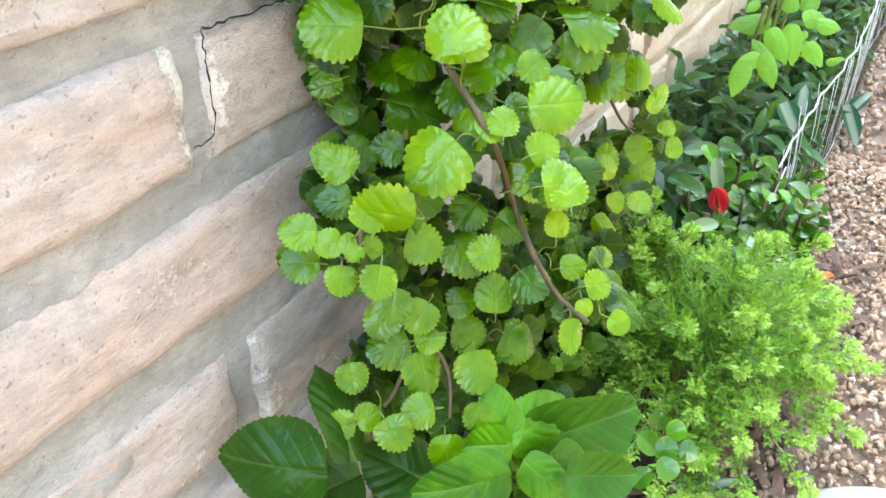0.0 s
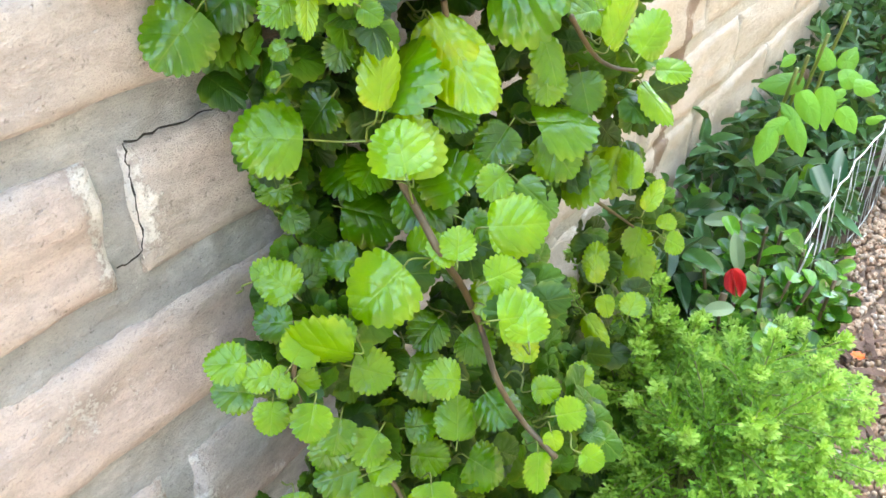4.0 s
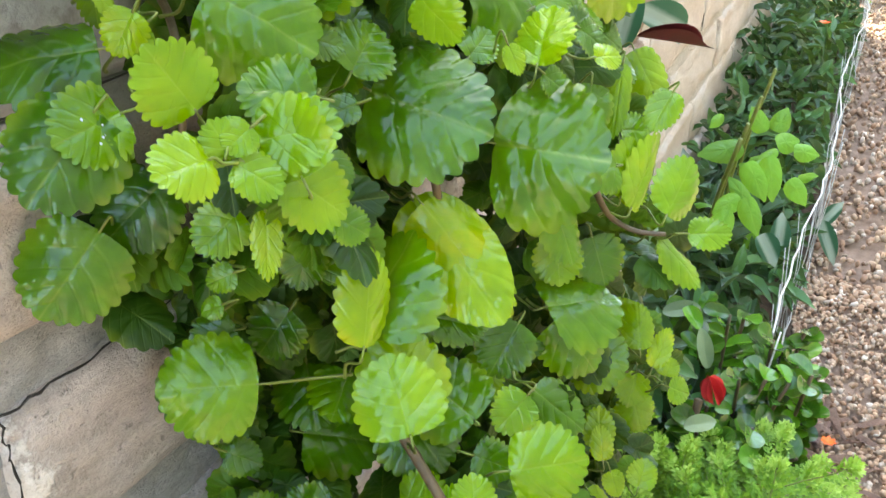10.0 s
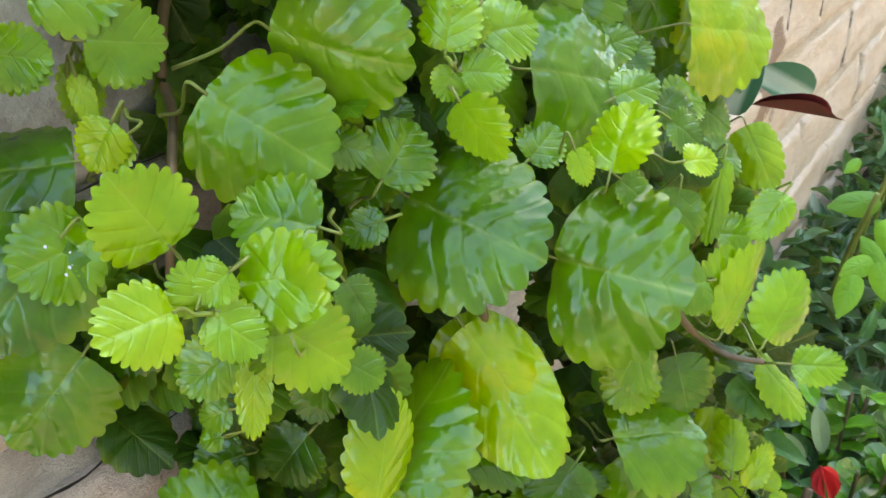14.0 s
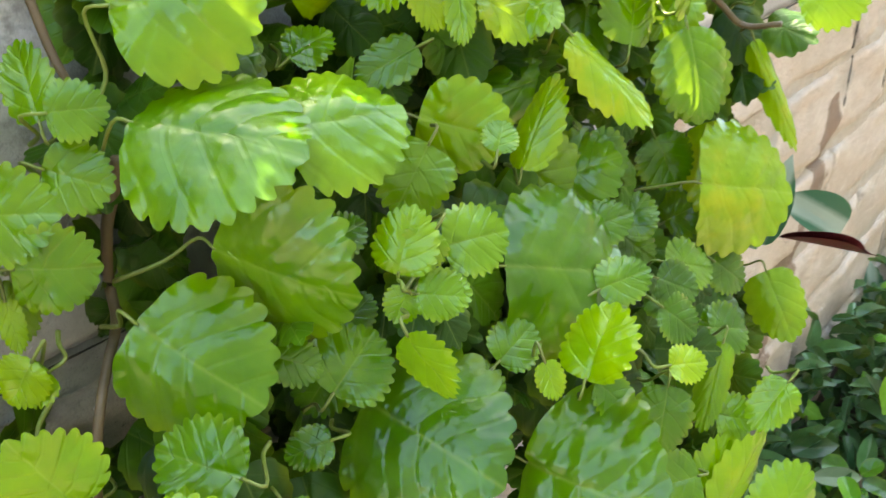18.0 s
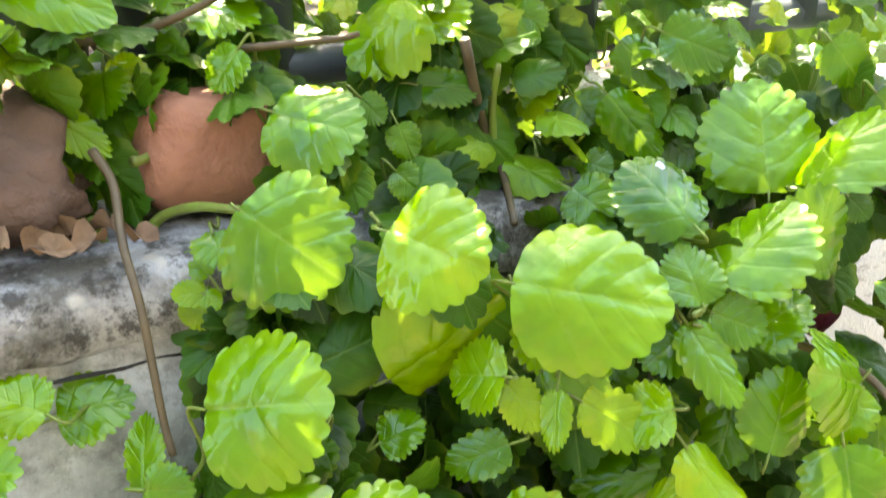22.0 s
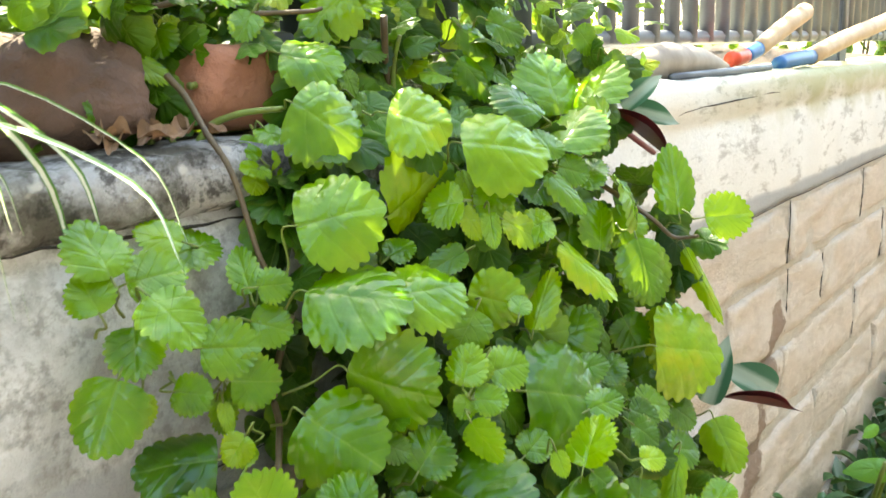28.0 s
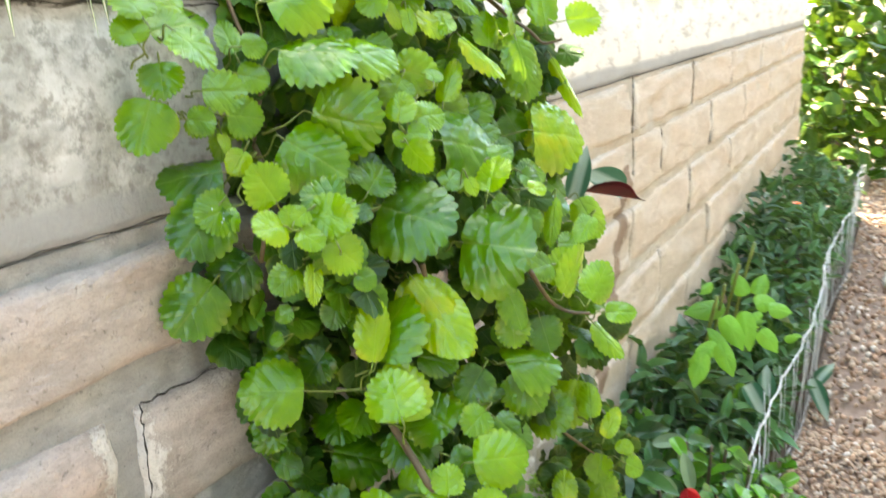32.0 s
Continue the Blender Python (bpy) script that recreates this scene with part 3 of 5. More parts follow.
# unseen dark wall added behind the camera to hold back skylight
back = box_mesh("wall_back", (14.0, 0.2, 4.2), M_SHADE, bevel=0.01)
tagged(new("wall_back", back), "unseen dark grey wall added to hold back skylight", "wall", kind="structure").location = (1.0, -2.1, 2.1)

# soil behind the wall, in the raised bed
xs = [WALL_START + 0.12 * i for i in range(51)]
ys = [0.1 + 0.1 * i for i in range(26)]
verts = [(x, y, 1.045 + 0.1 * min(1, max(0, y - 0.25)) + 0.02 * noise.noise(Vector((x * 6, y * 6, 8)))) for y in ys for x in xs]
faces = [(j * 51 + i, j * 51 + i + 1, (j + 1) * 51 + i + 1, (j + 1) * 51 + i) for j in range(25) for i in range(50)]
tagged(new("raised_soil", mesh_of("raised_soil", verts, faces, [M_SOIL])), "dark soil of the raised bed behind the wall", "soil", kind="structure")

# ---- the railing on the wall ----
railing = thing("railing", "dark grey painted steel railing on the wall", "railing", kind="structure")
for z in (1.122, 2.02):
    part("rail", mesh_of("rail", *tube([(WALL_START, 0.096, z), (0.5, 0.096, z - 0.003), (1.3, 0.098, z + 0.004), (WALL_END, 0.096, z + 0.02)], 0.011, 8), [M_STEEL]), railing)
bar = mesh_of("bar", *tube([(0, 0, 0), (0, 0, 0.45), (0, 0, 0.9)], 0.0115, 8), [M_STEEL])
x = 0.594 - 0.0645 * 32
while x < WALL_END:
    part("bar", bar, railing, "", pose(x, 0.096, 1.12))
    x += 0.0645
for px in (2.35, 4.3):
    part("post", box_mesh("post", (0.06, 0.06, 1.05), M_STEEL, 0.004), railing, "", pose(px, 0.12, 1.55))

# ---- the trailing vine on the wall ----
vine = thing("trailing_vine", "trailing vine with scalloped glossy green leaves over the wall", "vine")
RINGS = (0.0, 0.1, 0.2, 0.31, 0.42, 0.53, 0.64, 0.75, 0.85, 0.93, 1.0)
vine_shapes = []
for s in range(14):
    if s < 6:       # grown leaves
        more = dict(teeth=rng.choice((9.5, 10.5, 11.5)), tooth=0.145, cup=rng.uniform(-0.16, -0.06), wave=rng.uniform(0.01, 0.035), pucker=rng.uniform(0.011, 0.016), fold=rng.uniform(-0.16, -0.05), quilt=0.5)
    elif s < 9:     # blistered leaves
        more = dict(teeth=9.5, tooth=0.11, cup=rng.uniform(-0.2, -0.1), wave=0.04, pucker=0.024, fold=0.0, quilt=1.0)
    elif s < 13:    # young leaves, sharply toothed
        more = dict(teeth=rng.choice((10.5, 11.5)), tooth=0.19, cup=rng.uniform(-0.1, 0.05), wave=0.03, pucker=0.006, fold=rng.uniform(-0.1, 0.12), quilt=0.4)
    else:           # smooth, nearly entire leaf
        more = dict(teeth=12.5, tooth=0.03, cup=-0.1, wave=0.03, pucker=0.01, fold=0.05, quilt=0.3)
    vine_shapes.append(leaf_shape(120, RINGS, wide=rng.uniform(0.1, 0.17), droop=rng.uniform(0.08, 0.18), seed=s * 1.9, veins=4.6, twist=rng.uniform(-0.12, 0.12), notch=0.02 if s == 13 else rng.uniform(0.03, 0.06), point=0.04, blunt=rng.uniform(0.72, 0.8), **more))


vine_leaves = [mesh_of("leaf", v, f, [M_LEAF], None, uv) for v, f, uv in vine_shapes]
small_shapes = [leaf_shape(54, (0.0, 0.55, 1.0), 6.5, 0.17, 0.15, -0.25, 0.05, 0.03, 0.2, s * 2.3, fold=0.2) for s in range(5)]
inner = Heap()
placed = []
fleck = mesh_of("white_fleck", [(math.cos(i * 1.05) * (0.8 + 0.4 * (i % 2)), math.sin(i * 1.05), 0) for i in range(6)] + [(0, 0, 0.5)], [(i, (i + 1) % 6, 6) for i in range(6)], [M_WIRE])


def leaf(x, y, z, around, rise, roll, length, width, tone, shape=None, to=None, flecks=()):
    """A leaf of the vine: its foot and size in millimetres, the way it points and its roll in degrees, and its tone
    from dark green (0) to yellow (100).
    to: where its stalk joins the stem. flecks: points of the blade with white droppings; a lone one paints a sun patch."""
    at = Vector((x, y, z)) / 1000
    a, e = radians(around), radians(rise)
    d = Vector((math.cos(e) * math.cos(a), math.cos(e) * math.sin(a), math.sin(e)))
    s = d.cross(Vector((0, 0, 1))).normalized()
    n = s.cross(d)
    normal = n * math.cos(radians(roll)) - s * math.sin(radians(roll))
    k = len(placed)
    if shape is None:
        shape = k * 5 % 6 if max(length, width) > 34 else 9 + k % 4
    m = leaf_pose(at, d, normal, length / 1000, 1.08 * width / 1000)
    ob = part("leaf", vine_leaves[shape], vine, "", m)
    # Leaves set further back carry their shade in a darker tone.
    ob.color = (tone / 100, 0, 0, 1)
    if to is None:
        node = at - d * length * 0.0002 + Vector((0.4 + 0.3 * math.sin(k), 0.6, -0.3 + 0.4 * math.cos(k * 1.7))) * 0.03
    else:
        node = Vector(to) / 1000
    away = (node - at).length
    line = spline([at + d * 0.001, at - d * min(0.008, away * 0.3) - normal * 0.001, node.lerp(at, 0.4) - normal * min(0.006, away * 0.15), node], 4)
    tv, tf = tube(line, [0.0006 + 0.0004 * i / len(line) for i in range(len(line))], 6)
    back_to = m.inverted()
    part("leaf_stalk", mesh_of("leaf_stalk", [back_to @ v for v in tv], tf, [M_PETIOLE]), ob)
    for row in flecks:
        spot = ob.data.vertices[row].co
        size = 0.02 if len(flecks) > 1 else 0.06
        part("white_fleck", fleck, ob, "", Matrix.Translation((spot.x, spot.y, spot.z + 0.004)) @ Matrix.Diagonal((size, size, 0.3 * size, 1)))
    placed.append((at, d, normal, length / 1000, width / 1000))


def stem(radius, *points, green=False):
    line = spline([Vector(p) / 1000 for p in points], 5)
    part("stem", mesh_of("stem", *tube(line, [radius / 1000 * (1.05 - 0.35 * i / len(line)) for i in range(len(line))], 7), [M_PETIOLE if green else M_STEM]), vine)


stem(3.2, (568, -133, 719), (574, -141, 691), (570, -155, 677), (561, -183, 649), (590, -183, 604), (611, -186, 554), (587, -215, 531), (596, -235, 490), (588, -269, 476))
stem(2.1, (557, 30, 1103), (562, 20, 1090), (560, 0, 1069), (561, -18, 1047), (561, -34, 1006), (562, -40, 993))
stem(2.2, (701, -208, 789), (728, -207, 764), (750, -209, 744), (751, -224, 738), (756, -242, 737))
stem(2.4, (568, -52, 966), (566, -48, 953), (563, -44, 939), (561, -40, 916), (556, -49, 904), (542, -64, 899), (529, -77, 891), (522, -79, 870), (521, -70, 833))
stem(2.0, (806, -122, 1017), (844, -132, 995), (849, -147, 984), (858, -159, 971), (858, -178, 974))
stem(2.6, (719, 1, 1138), (737, 16, 1094), (745, 13, 1073), (727, -29, 1057))
stem(2.0, (462, -127, 609), (455, -129, 583), (451, -137, 572))
stem(2.2, (504, -137, 446), (480, -136, 425), (462, -136, 420))
stem(2.2, (520, -148, 459), (520, -167, 427), (495, -182, 400))
stem(1.8, (748, -213, 621), (875, -188, 538), (918, -192, 504))
stem(2.2, (546, 67, 1147), (574, 61, 1144), (603, 48, 1153), (626, 41, 1165), (646, 40, 1182))
stem(1.8, (623, 30, 1139), (664, 20, 1141), (674, 16, 1143))
stem(2.4, (634, -141, 807), (637, -143, 779), (629, -144, 757))
stem(2.6, (571, 26, 1060), (579, 21, 1072), (591, 5, 1079), (604, -16, 1081), green=True)
stem(2.4, (572, 29, 1096), (578, 32, 1096), (585, 36, 1100), green=True)
stem(2.2, (543, 37, 1058), (553, 34, 1072), (557, 24, 1059), (563, 22, 1060), green=True)
stem(2.2, (743, 16, 1079), (740, 12, 1104), (738, 3, 1125), green=True)
leaf(444, -125, 583, 26, 58, -15, 16, 13, 66)
leaf(536, -60, 691, 120, 1, 56, 25, 20, 35)
leaf(561, -43, 669, 131, -15, 58, 29, 21, 41)
leaf(554, -37, 645, -73, -21, -47, 22, 21, 23)
leaf(566, -157, 700, 38, 58, 0, 47, 46, 74)
leaf(595, -199, 592, -84, -2, -46, 23, 25, 70)
leaf(603, -195, 498, -111, -22, -25, 32, 37, 16)
leaf(570, -144, 536, -93, -42, -33, 39, 39, 34)
leaf(509, -140, 457, -48, 17, -44, 27, 24, 53)
leaf(492, -134, 526, -169, -56, 23, 29, 29, 33)
leaf(557, -144, 471, -54, 9, -45, 26, 27, 40)
leaf(596, -155, 564, 169, -27, 35, 30, 32, 21)
leaf(612, -167, 544, -85, -35, -40, 31, 33, 32)
leaf(497, -124, 502, 166, -49, 39, 32, 30, 38)
leaf(687, -241, 467, 15, 57, -11, 21, 21, 74)
leaf(630, -223, 494, -56, 4, -46, 24, 22, 60)
leaf(598, -258, 491, -119, -54, -21, 16, 15, 80)
leaf(609, -226, 539, 18, 57, -11, 25, 20, 86)
leaf(811, -190, 451, -100, -46, -35, 41, 21, 69)
leaf(822, -220, 599, 25, 58, -2, 35, 23, 64)
leaf(850, -226, 565, -17, 47, -33, 34, 17, 86)
leaf(821, -231, 460, -10, 51, -27, 24, 24, 75)
leaf(799, -211, 490, -123, -55, -22, 22, 17, 76)
leaf(912, -227, 514, -27, 68, -43, 17, 19, 69)
leaf(787, -207, 509, 29, 58, 0, 27, 17, 81)
leaf(746, -187, 637, -94, 3, -51, 38, 45, 38)
leaf(606, -64, 683, -140, -27, 2, 39, 41, 20)
leaf(605, -96, 688, -167, -16, 28, 32, 35, 41)
leaf(569, -102, 793, -177, -59, 34, 23, 22, 23)
leaf(517, -121, 838, -150, -61, 15, 28, 12, 86)
leaf(525, -92, 797, 129, -19, 56, 14, 13, 38)
leaf(532, -75, 771, 127, -15, 54, 11, 11, 41)
leaf(624, -138, 797, -93, -44, -37, 73, 39, 86)
leaf(613, -145, 735, -68, -12, -46, 32, 25, 33)
leaf(746, -197, 731, -121, -58, -24, 32, 32, 18)
leaf(782, -199, 836, -170, -60, 14, 44, 15, 54)
leaf(926, -170, 803, -108, -53, -40, 46, 33, 66)
leaf(551, -63, 741, 146, -5, 50, 23, 26, 29)
leaf(652, -194, 672, -83, -34, -40, 38, 29, 29)
leaf(597, -179, 660, -72, -19, -39, 25, 25, 21)
leaf(545, -132, 880, 116, 12, 49, 31, 30, 35)
leaf(519, -71, 911, 144, -35, 67, 16, 15, 63)
leaf(521, -45, 928, -110, -57, -8, 18, 8, 81)
leaf(751, -114, 910, -63, 27, -60, 34, 40, 37)
leaf(870, -125, 962, -124, -63, -19, 48, 39, 54)
leaf(588, -99, 891, -54, -16, -41, 18, 17, 34)
leaf(782, -161, 859, -55, -18, -49, 23, 23, 17)
leaf(797, -229, 817, 161, -42, 30, 28, 20, 56)
leaf(687, -87, 1013, -52, -54, -48, 23, 17, 80)
leaf(714, -100, 1003, -37, -29, -52, 33, 22, 84)
leaf(838, -135, 993, 170, -46, 40, 30, 29, 58)
leaf(521, -23, 1015, 147, 22, 43, 25, 23, 70)
leaf(591, -8, 1052, 136, 44, 44, 14, 10, 56)
leaf(588, -10, 1046, 180, 12, 59, 13, 11, 76)
leaf(586, -10, 1042, -160, -57, 48, 11, 15, 82)
leaf(587, -10, 1046, -57, -29, -36, 9, 9, 68)
leaf(594, -9, 1071, -93, -34, -8, 15, 18, 50)
leaf(548, 51, 1122, 145, 22, 55, 27, 21, 64)
leaf(573, 53, 1137, -41, -38, -51, 22, 14, 91)
leaf(542, 52, 1118, -39, -33, -50, 32, 16, 70)
leaf(511, 54, 1077, -28, -1, -58, 21, 21, 73)
leaf(519, 36, 1143, -22, 18, -74, 20, 22, 71)
leaf(610, 62, 1159, 145, 23, 62, 19, 18, 46)
leaf(605, 56, 1144, 165, -38, 75, 14, 14, 37)
leaf(703, 20, 1117, -29, -6, -65, 28, 18, 19)
leaf(674, 20, 1114, -44, -44, -55, 15, 14, 27)
leaf(689, 13, 1101, -61, -62, -44, 17, 15, 39)
leaf(709, 25, 1087, -38, -32, -59, 16, 17, 30)
leaf(679, -4, 1084, -42, -41, -55, 16, 16, 41)
leaf(749, 25, 1060, -68, -11, -48, 13, 16, 15)
leaf(766, 47, 1098, -62, -63, -48, 28, 23, 24)
leaf(766, 32, 1146, -57, -19, -59, 17, 18, 36)
leaf(765, 23, 1109, -50, -53, -58, 23, 11, 34)
leaf(796, 24, 1102, -84, -38, -35, 23, 26, 30)
leaf(793, -9, 1107, -46, -47, -63, 40, 23, 33)
leaf(829, -13, 1082, -65, -29, -51, 21, 24, 17)
leaf(785, -2, 1073, -58, -12, -55, 15, 17, 33)
leaf(771, 16, 1057, -58, -22, -51, 16, 18, 30)
leaf(766, -18, 1065, -66, -22, -48, 23, 26, 30)
leaf(805, -2, 1131, -42, -41, -67, 38, 22, 33)
leaf(818, -18, 1136, -34, -20, -69, 34, 27, 24)
leaf(830, 11, 1176, -33, -17, -73, 27, 28, 33)
leaf(893, -55, 1129, -47, -49, -72, 25, 23, 32)
leaf(895, -82, 1107, -46, -46, -72, 23, 21, 14)
leaf(860, -100, 1067, -44, -44, -68, 15, 14, 6)
leaf(474, -44, 948, -151, -77, 29, 18, 13, 79)
leaf(528, -37, 930, -144, -77, 19, 24, 15, 39)
leaf(515, -70, 917, 146, -55, 69, 19, 17, 83)
leaf(868, -158, 987, 61, 76, 28, 52, 28, 54)
leaf(840, -189, 992, -52, 5, -63, 34, 31, 80)
leaf(899, -151, 954, -77, -61, -61, 66, 13, 74)
leaf(858, -117, 902, -88, -55, -39, 30, 32, 22)
leaf(897, -137, 905, -136, -60, -7, 59, 38, 88)
leaf(800, -102, 985, -153, -57, 15, 35, 27, 33)
leaf(808, -154, 855, -41, -12, -46, 29, 27, 55)
leaf(734, -138, 896, -29, 9, -44, 33, 22, 28)
leaf(758, -109, 961, 152, -12, 52, 43, 26, 33)
leaf(686, -90, 986, 157, -19, 55, 27, 18, 34)
leaf(614, -69, 1002, -165, -53, 43, 24, 18, 15)
leaf(720, -162, 881, -28, 11, -41, 27, 21, 37)
leaf(751, -179, 864, -59, -37, -44, 22, 22, 27)
leaf(807, -182, 825, -39, -8, -41, 24, 27, 27)
leaf(868, -157, 831, -56, -33, -50, 25, 27, 30)
leaf(770, -99, 1021, -169, -18, 37, 26, 25, 23)
leaf(719, -199, 857, -39, -3, -44, 18, 16, 80)
leaf(783, -201, 792, -68, 0, -42, 18, 23, 57)
leaf(730, -195, 838, -159, -56, 12, 30, 24, 30)
leaf(755, -209, 759, -51, 19, -39, 19, 23, 80)
leaf(696, -178, 852, -67, -40, -43, 20, 18, 39)
leaf(668, -168, 874, -103, -57, -21, 16, 11, 80)
leaf(592, -123, 861, 148, -10, 44, 18, 15, 19)
leaf(570, -118, 842, -83, -50, -20, 17, 17, 32)
leaf(602, -114, 872, -8, 40, -44, 28, 31, 39)
leaf(622, -98, 885, -16, 32, -49, 19, 17, 20)
leaf(609, -109, 932, -24, 21, -54, 17, 16, 26)
leaf(659, -151, 850, 110, 43, 37, 24, 21, 34)
leaf(667, -146, 865, -16, 32, -42, 21, 21, 35)
leaf(651, -146, 851, -80, -49, -32, 22, 18, 27)
leaf(811, -122, 862, -61, -34, -52, 27, 24, 32)
leaf(873, -121, 844, -53, 32, -57, 22, 28, 33)
leaf(866, -138, 814, -32, 10, -45, 24, 26, 25)
leaf(818, -172, 821, -54, -25, -50, 25, 22, 33)
leaf(775, -121, 927, -67, -40, -53, 25, 23, 31)
leaf(736, -78, 940, -50, 31, -66, 24, 28, 34)
leaf(648, -158, 693, -111, -56, -23, 29, 24, 67)
leaf(712, -184, 744, -143, -63, -7, 29, 28, 61)
leaf(849, -196, 626, 173, -59, 22, 49, 43, 65)
leaf(917, -198, 480, -124, -60, -22, 37, 35, 55)
leaf(662, -154, 675, -55, 15, -42, 43, 20, 15)
leaf(631, -127, 786, -92, -44, -35, 32, 24, 38)
leaf(576, -101, 771, -47, 28, -51, 20, 19, 42)
leaf(563, -152, 638, -83, 31, -57, 31, 34, 58)
leaf(617, -202, 602, 149, -42, 43, 31, 32, 59)
leaf(600, -130, 676, -110, -27, -20, 42, 47, 20)
leaf(802, -199, 507, 17, 62, -11, 32, 24, 70)
leaf(597, 4, 1055, 109, 56, 48, 12, 12, 66)
leaf(597, 1, 1051, -58, -9, -63, 13, 13, 78)
leaf(604, 26, 1051, -94, -12, -40, 37, 14, 57)
leaf(546, -82, 920, -73, -28, -53, 48, 52, 40, to=(549, -50, 905))
leaf(580, -83, 935, -79, -14, -92, 52, 59, 42, to=(556, -53, 922))
leaf(566, -69, 983, -66, -0, -30, 56, 58, 42, to=(553, -30, 950))
leaf(573, -55, 1018, -45, 12, -56, 49, 53, 66, to=(566, -48, 985))
leaf(621, -112, 857, -88, -9, -41, 62, 70, 22)
leaf(667, -161, 819, -88, 0, -57, 60, 79, 26, shape=6)
leaf(683, -137, 901, -33, -13, -59, 68, 71, 30, shape=7)
leaf(503, -105, 884, 159, 63, 92, 29, 31, 68, to=(503, -126, 867))
leaf(512, -125, 871, -67, 15, -63, 32, 29, 62, to=(501, -126, 867))
leaf(489, -121, 872, 180, 9, 56, 26, 24, 74, to=(500, -125, 867))
leaf(499, -124, 867, -75, -30, -41, 20, 18, 64, to=(500, -125, 867))
leaf(517, -134, 857, -53, -41, -52, 31, 29, 66, to=(503, -127, 866))
leaf(500, -123, 867, 122, 70, 59, 17, 17, 60, to=(501, -126, 868))
leaf(525, -100, 830, 155, -30, 56, 24, 23, 52)
leaf(499, -70, 880, 164, -8, 57, 28, 31, 46, to=(522, -60, 893), flecks=(452, 458, 354, 404, 566))
leaf(499, -41, 820, 158, -42, 60, 45, 45, 34)
leaf(490, -65, 883, 168, -36, 49, 43, 44, 14)
leaf(535, -48, 831, 155, -32, 51, 38, 39, 12)
leaf(569, -133, 746, -10, 56, 6, 55, 55, 32)
leaf(548, -144, 755, -2, 68, -63, 45, 28, 84)
leaf(528, -93, 731, 133, 9, 54, 46, 49, 50, to=(560, -128, 726))
leaf(535, -175, 721, 50, 47, 11, 39, 41, 64, to=(569, -154, 679))
leaf(532, -171, 651, 146, -38, 45, 48, 51, 60, to=(583, -180, 640))
leaf(590, -204, 664, -65, 8, -60, 41, 42, 58)
leaf(845, -152, 887, -40, -11, -66, 62, 69, 82, shape=0, to=(800, -100, 880))
leaf(814, -149, 977, -107, -62, -19, 40, 35, 44)
leaf(600, -103, 977, -27, 6, -36, 44, 46, 48)
leaf(674, -100, 961, -53, -16, -86, 38, 37, 66, shape=8)
leaf(666, -112, 955, -180, -46, 41, 29, 29, 48)
leaf(620, -135, 924, 1, 68, -21, 24, 22, 62, to=(618, -139, 920))
leaf(646, -135, 925, -32, 4, -55, 26, 26, 52, to=(628, -134, 912))
leaf(624, -140, 916, -53, -4, -52, 17, 17, 46, to=(618, -139, 920))
leaf(624, -136, 917, -174, -48, 31, 13, 13, 58, to=(618, -139, 920))
leaf(608, -149, 910, -92, -47, -91, 26, 25, 60, to=(620, -135, 910))
leaf(684, -178, 860, 3, 53, 12, 33, 33, 72)
leaf(517, -35, 958, -47, -1, -56, 30, 31, 46)
leaf(524, -50, 940, -40, -9, -81, 26, 28, 48)
leaf(548, -48, 987, -36, 2, -63, 19, 19, 50)
leaf(544, -45, 968, -58, -15, -59, 23, 23, 40)
leaf(549, -41, 982, 75, 56, 35, 29, 17, 54)
leaf(524, -9, 1006, -10, 11, -42, 28, 28, 48)
leaf(466, -41, 1009, 100, 59, 13, 32, 31, 50)
leaf(456, -44, 994, 96, 55, 37, 22, 22, 52)
leaf(482, -27, 1001, -36, 13, -45, 29, 29, 58)
leaf(474, -58, 1001, -65, -38, -26, 32, 31, 48)
leaf(478, -37, 981, -133, -54, -0, 26, 27, 44)
leaf(464, -40, 958, -168, -55, 29, 37, 35, 46)
leaf(495, -39, 941, -52, -8, -59, 19, 20, 46)
leaf(507, -55, 902, 138, 1, 37, 43, 41, 10)
leaf(601, -28, 1085, -48, -30, -56, 45, 52, 46, to=(604, -16, 1081))
leaf(650, -60, 1076, -51, -12, -48, 39, 48, 80, shape=8)
leaf(648, -58, 1012, -17, 27, -111, 54, 54, 78, shape=6)
leaf(690, -86, 1055, -41, -4, -55, 59, 55, 68, shape=7)
leaf(847, -67, 1062, 60, 62, 3, 57, 56, 52)
leaf(852, -88, 1069, 1, 52, 7, 46, 46, 62)
leaf(780, -104, 1043, -7, 44, -11, 47, 47, 52, to=(760, -112, 1035))
leaf(774, -95, 1066, 114, 40, 27, 39, 37, 20, to=(790, -70, 1050), flecks=(886,))
leaf(820, -113, 1042, 5, 59, -69, 38, 37, 38)
leaf(767, -110, 1037, 88, 55, 12, 26, 25, 46, to=(760, -112, 1035))
leaf(775, -107, 1031, -54, -13, -58, 22, 22, 40, to=(760, -112, 1035))
leaf(795, -110, 1016, -21, 38, -33, 29, 28, 42, to=(762, -110, 1030))
leaf(705, -84, 1012, -41, 5, -59, 27, 27, 56)
leaf(683, -92, 1019, 123, -10, 57, 26, 28, 62)
leaf(629, 11, 1114, -48, -9, -42, 40, 41, 46)
leaf(762, -107, 1029, -80, -41, -23, 37, 20, 52)
leaf(528, 55, 1178, -37, -19, -42, 56, 29, 58, shape=13)
leaf(505, -89, 614, 99, 35, 44, 30, 31, 62)
leaf(454, -131, 602, -13, 41, -53, 27, 27, 60)
leaf(483, -133, 606, -42, 7, -57, 24, 24, 60)
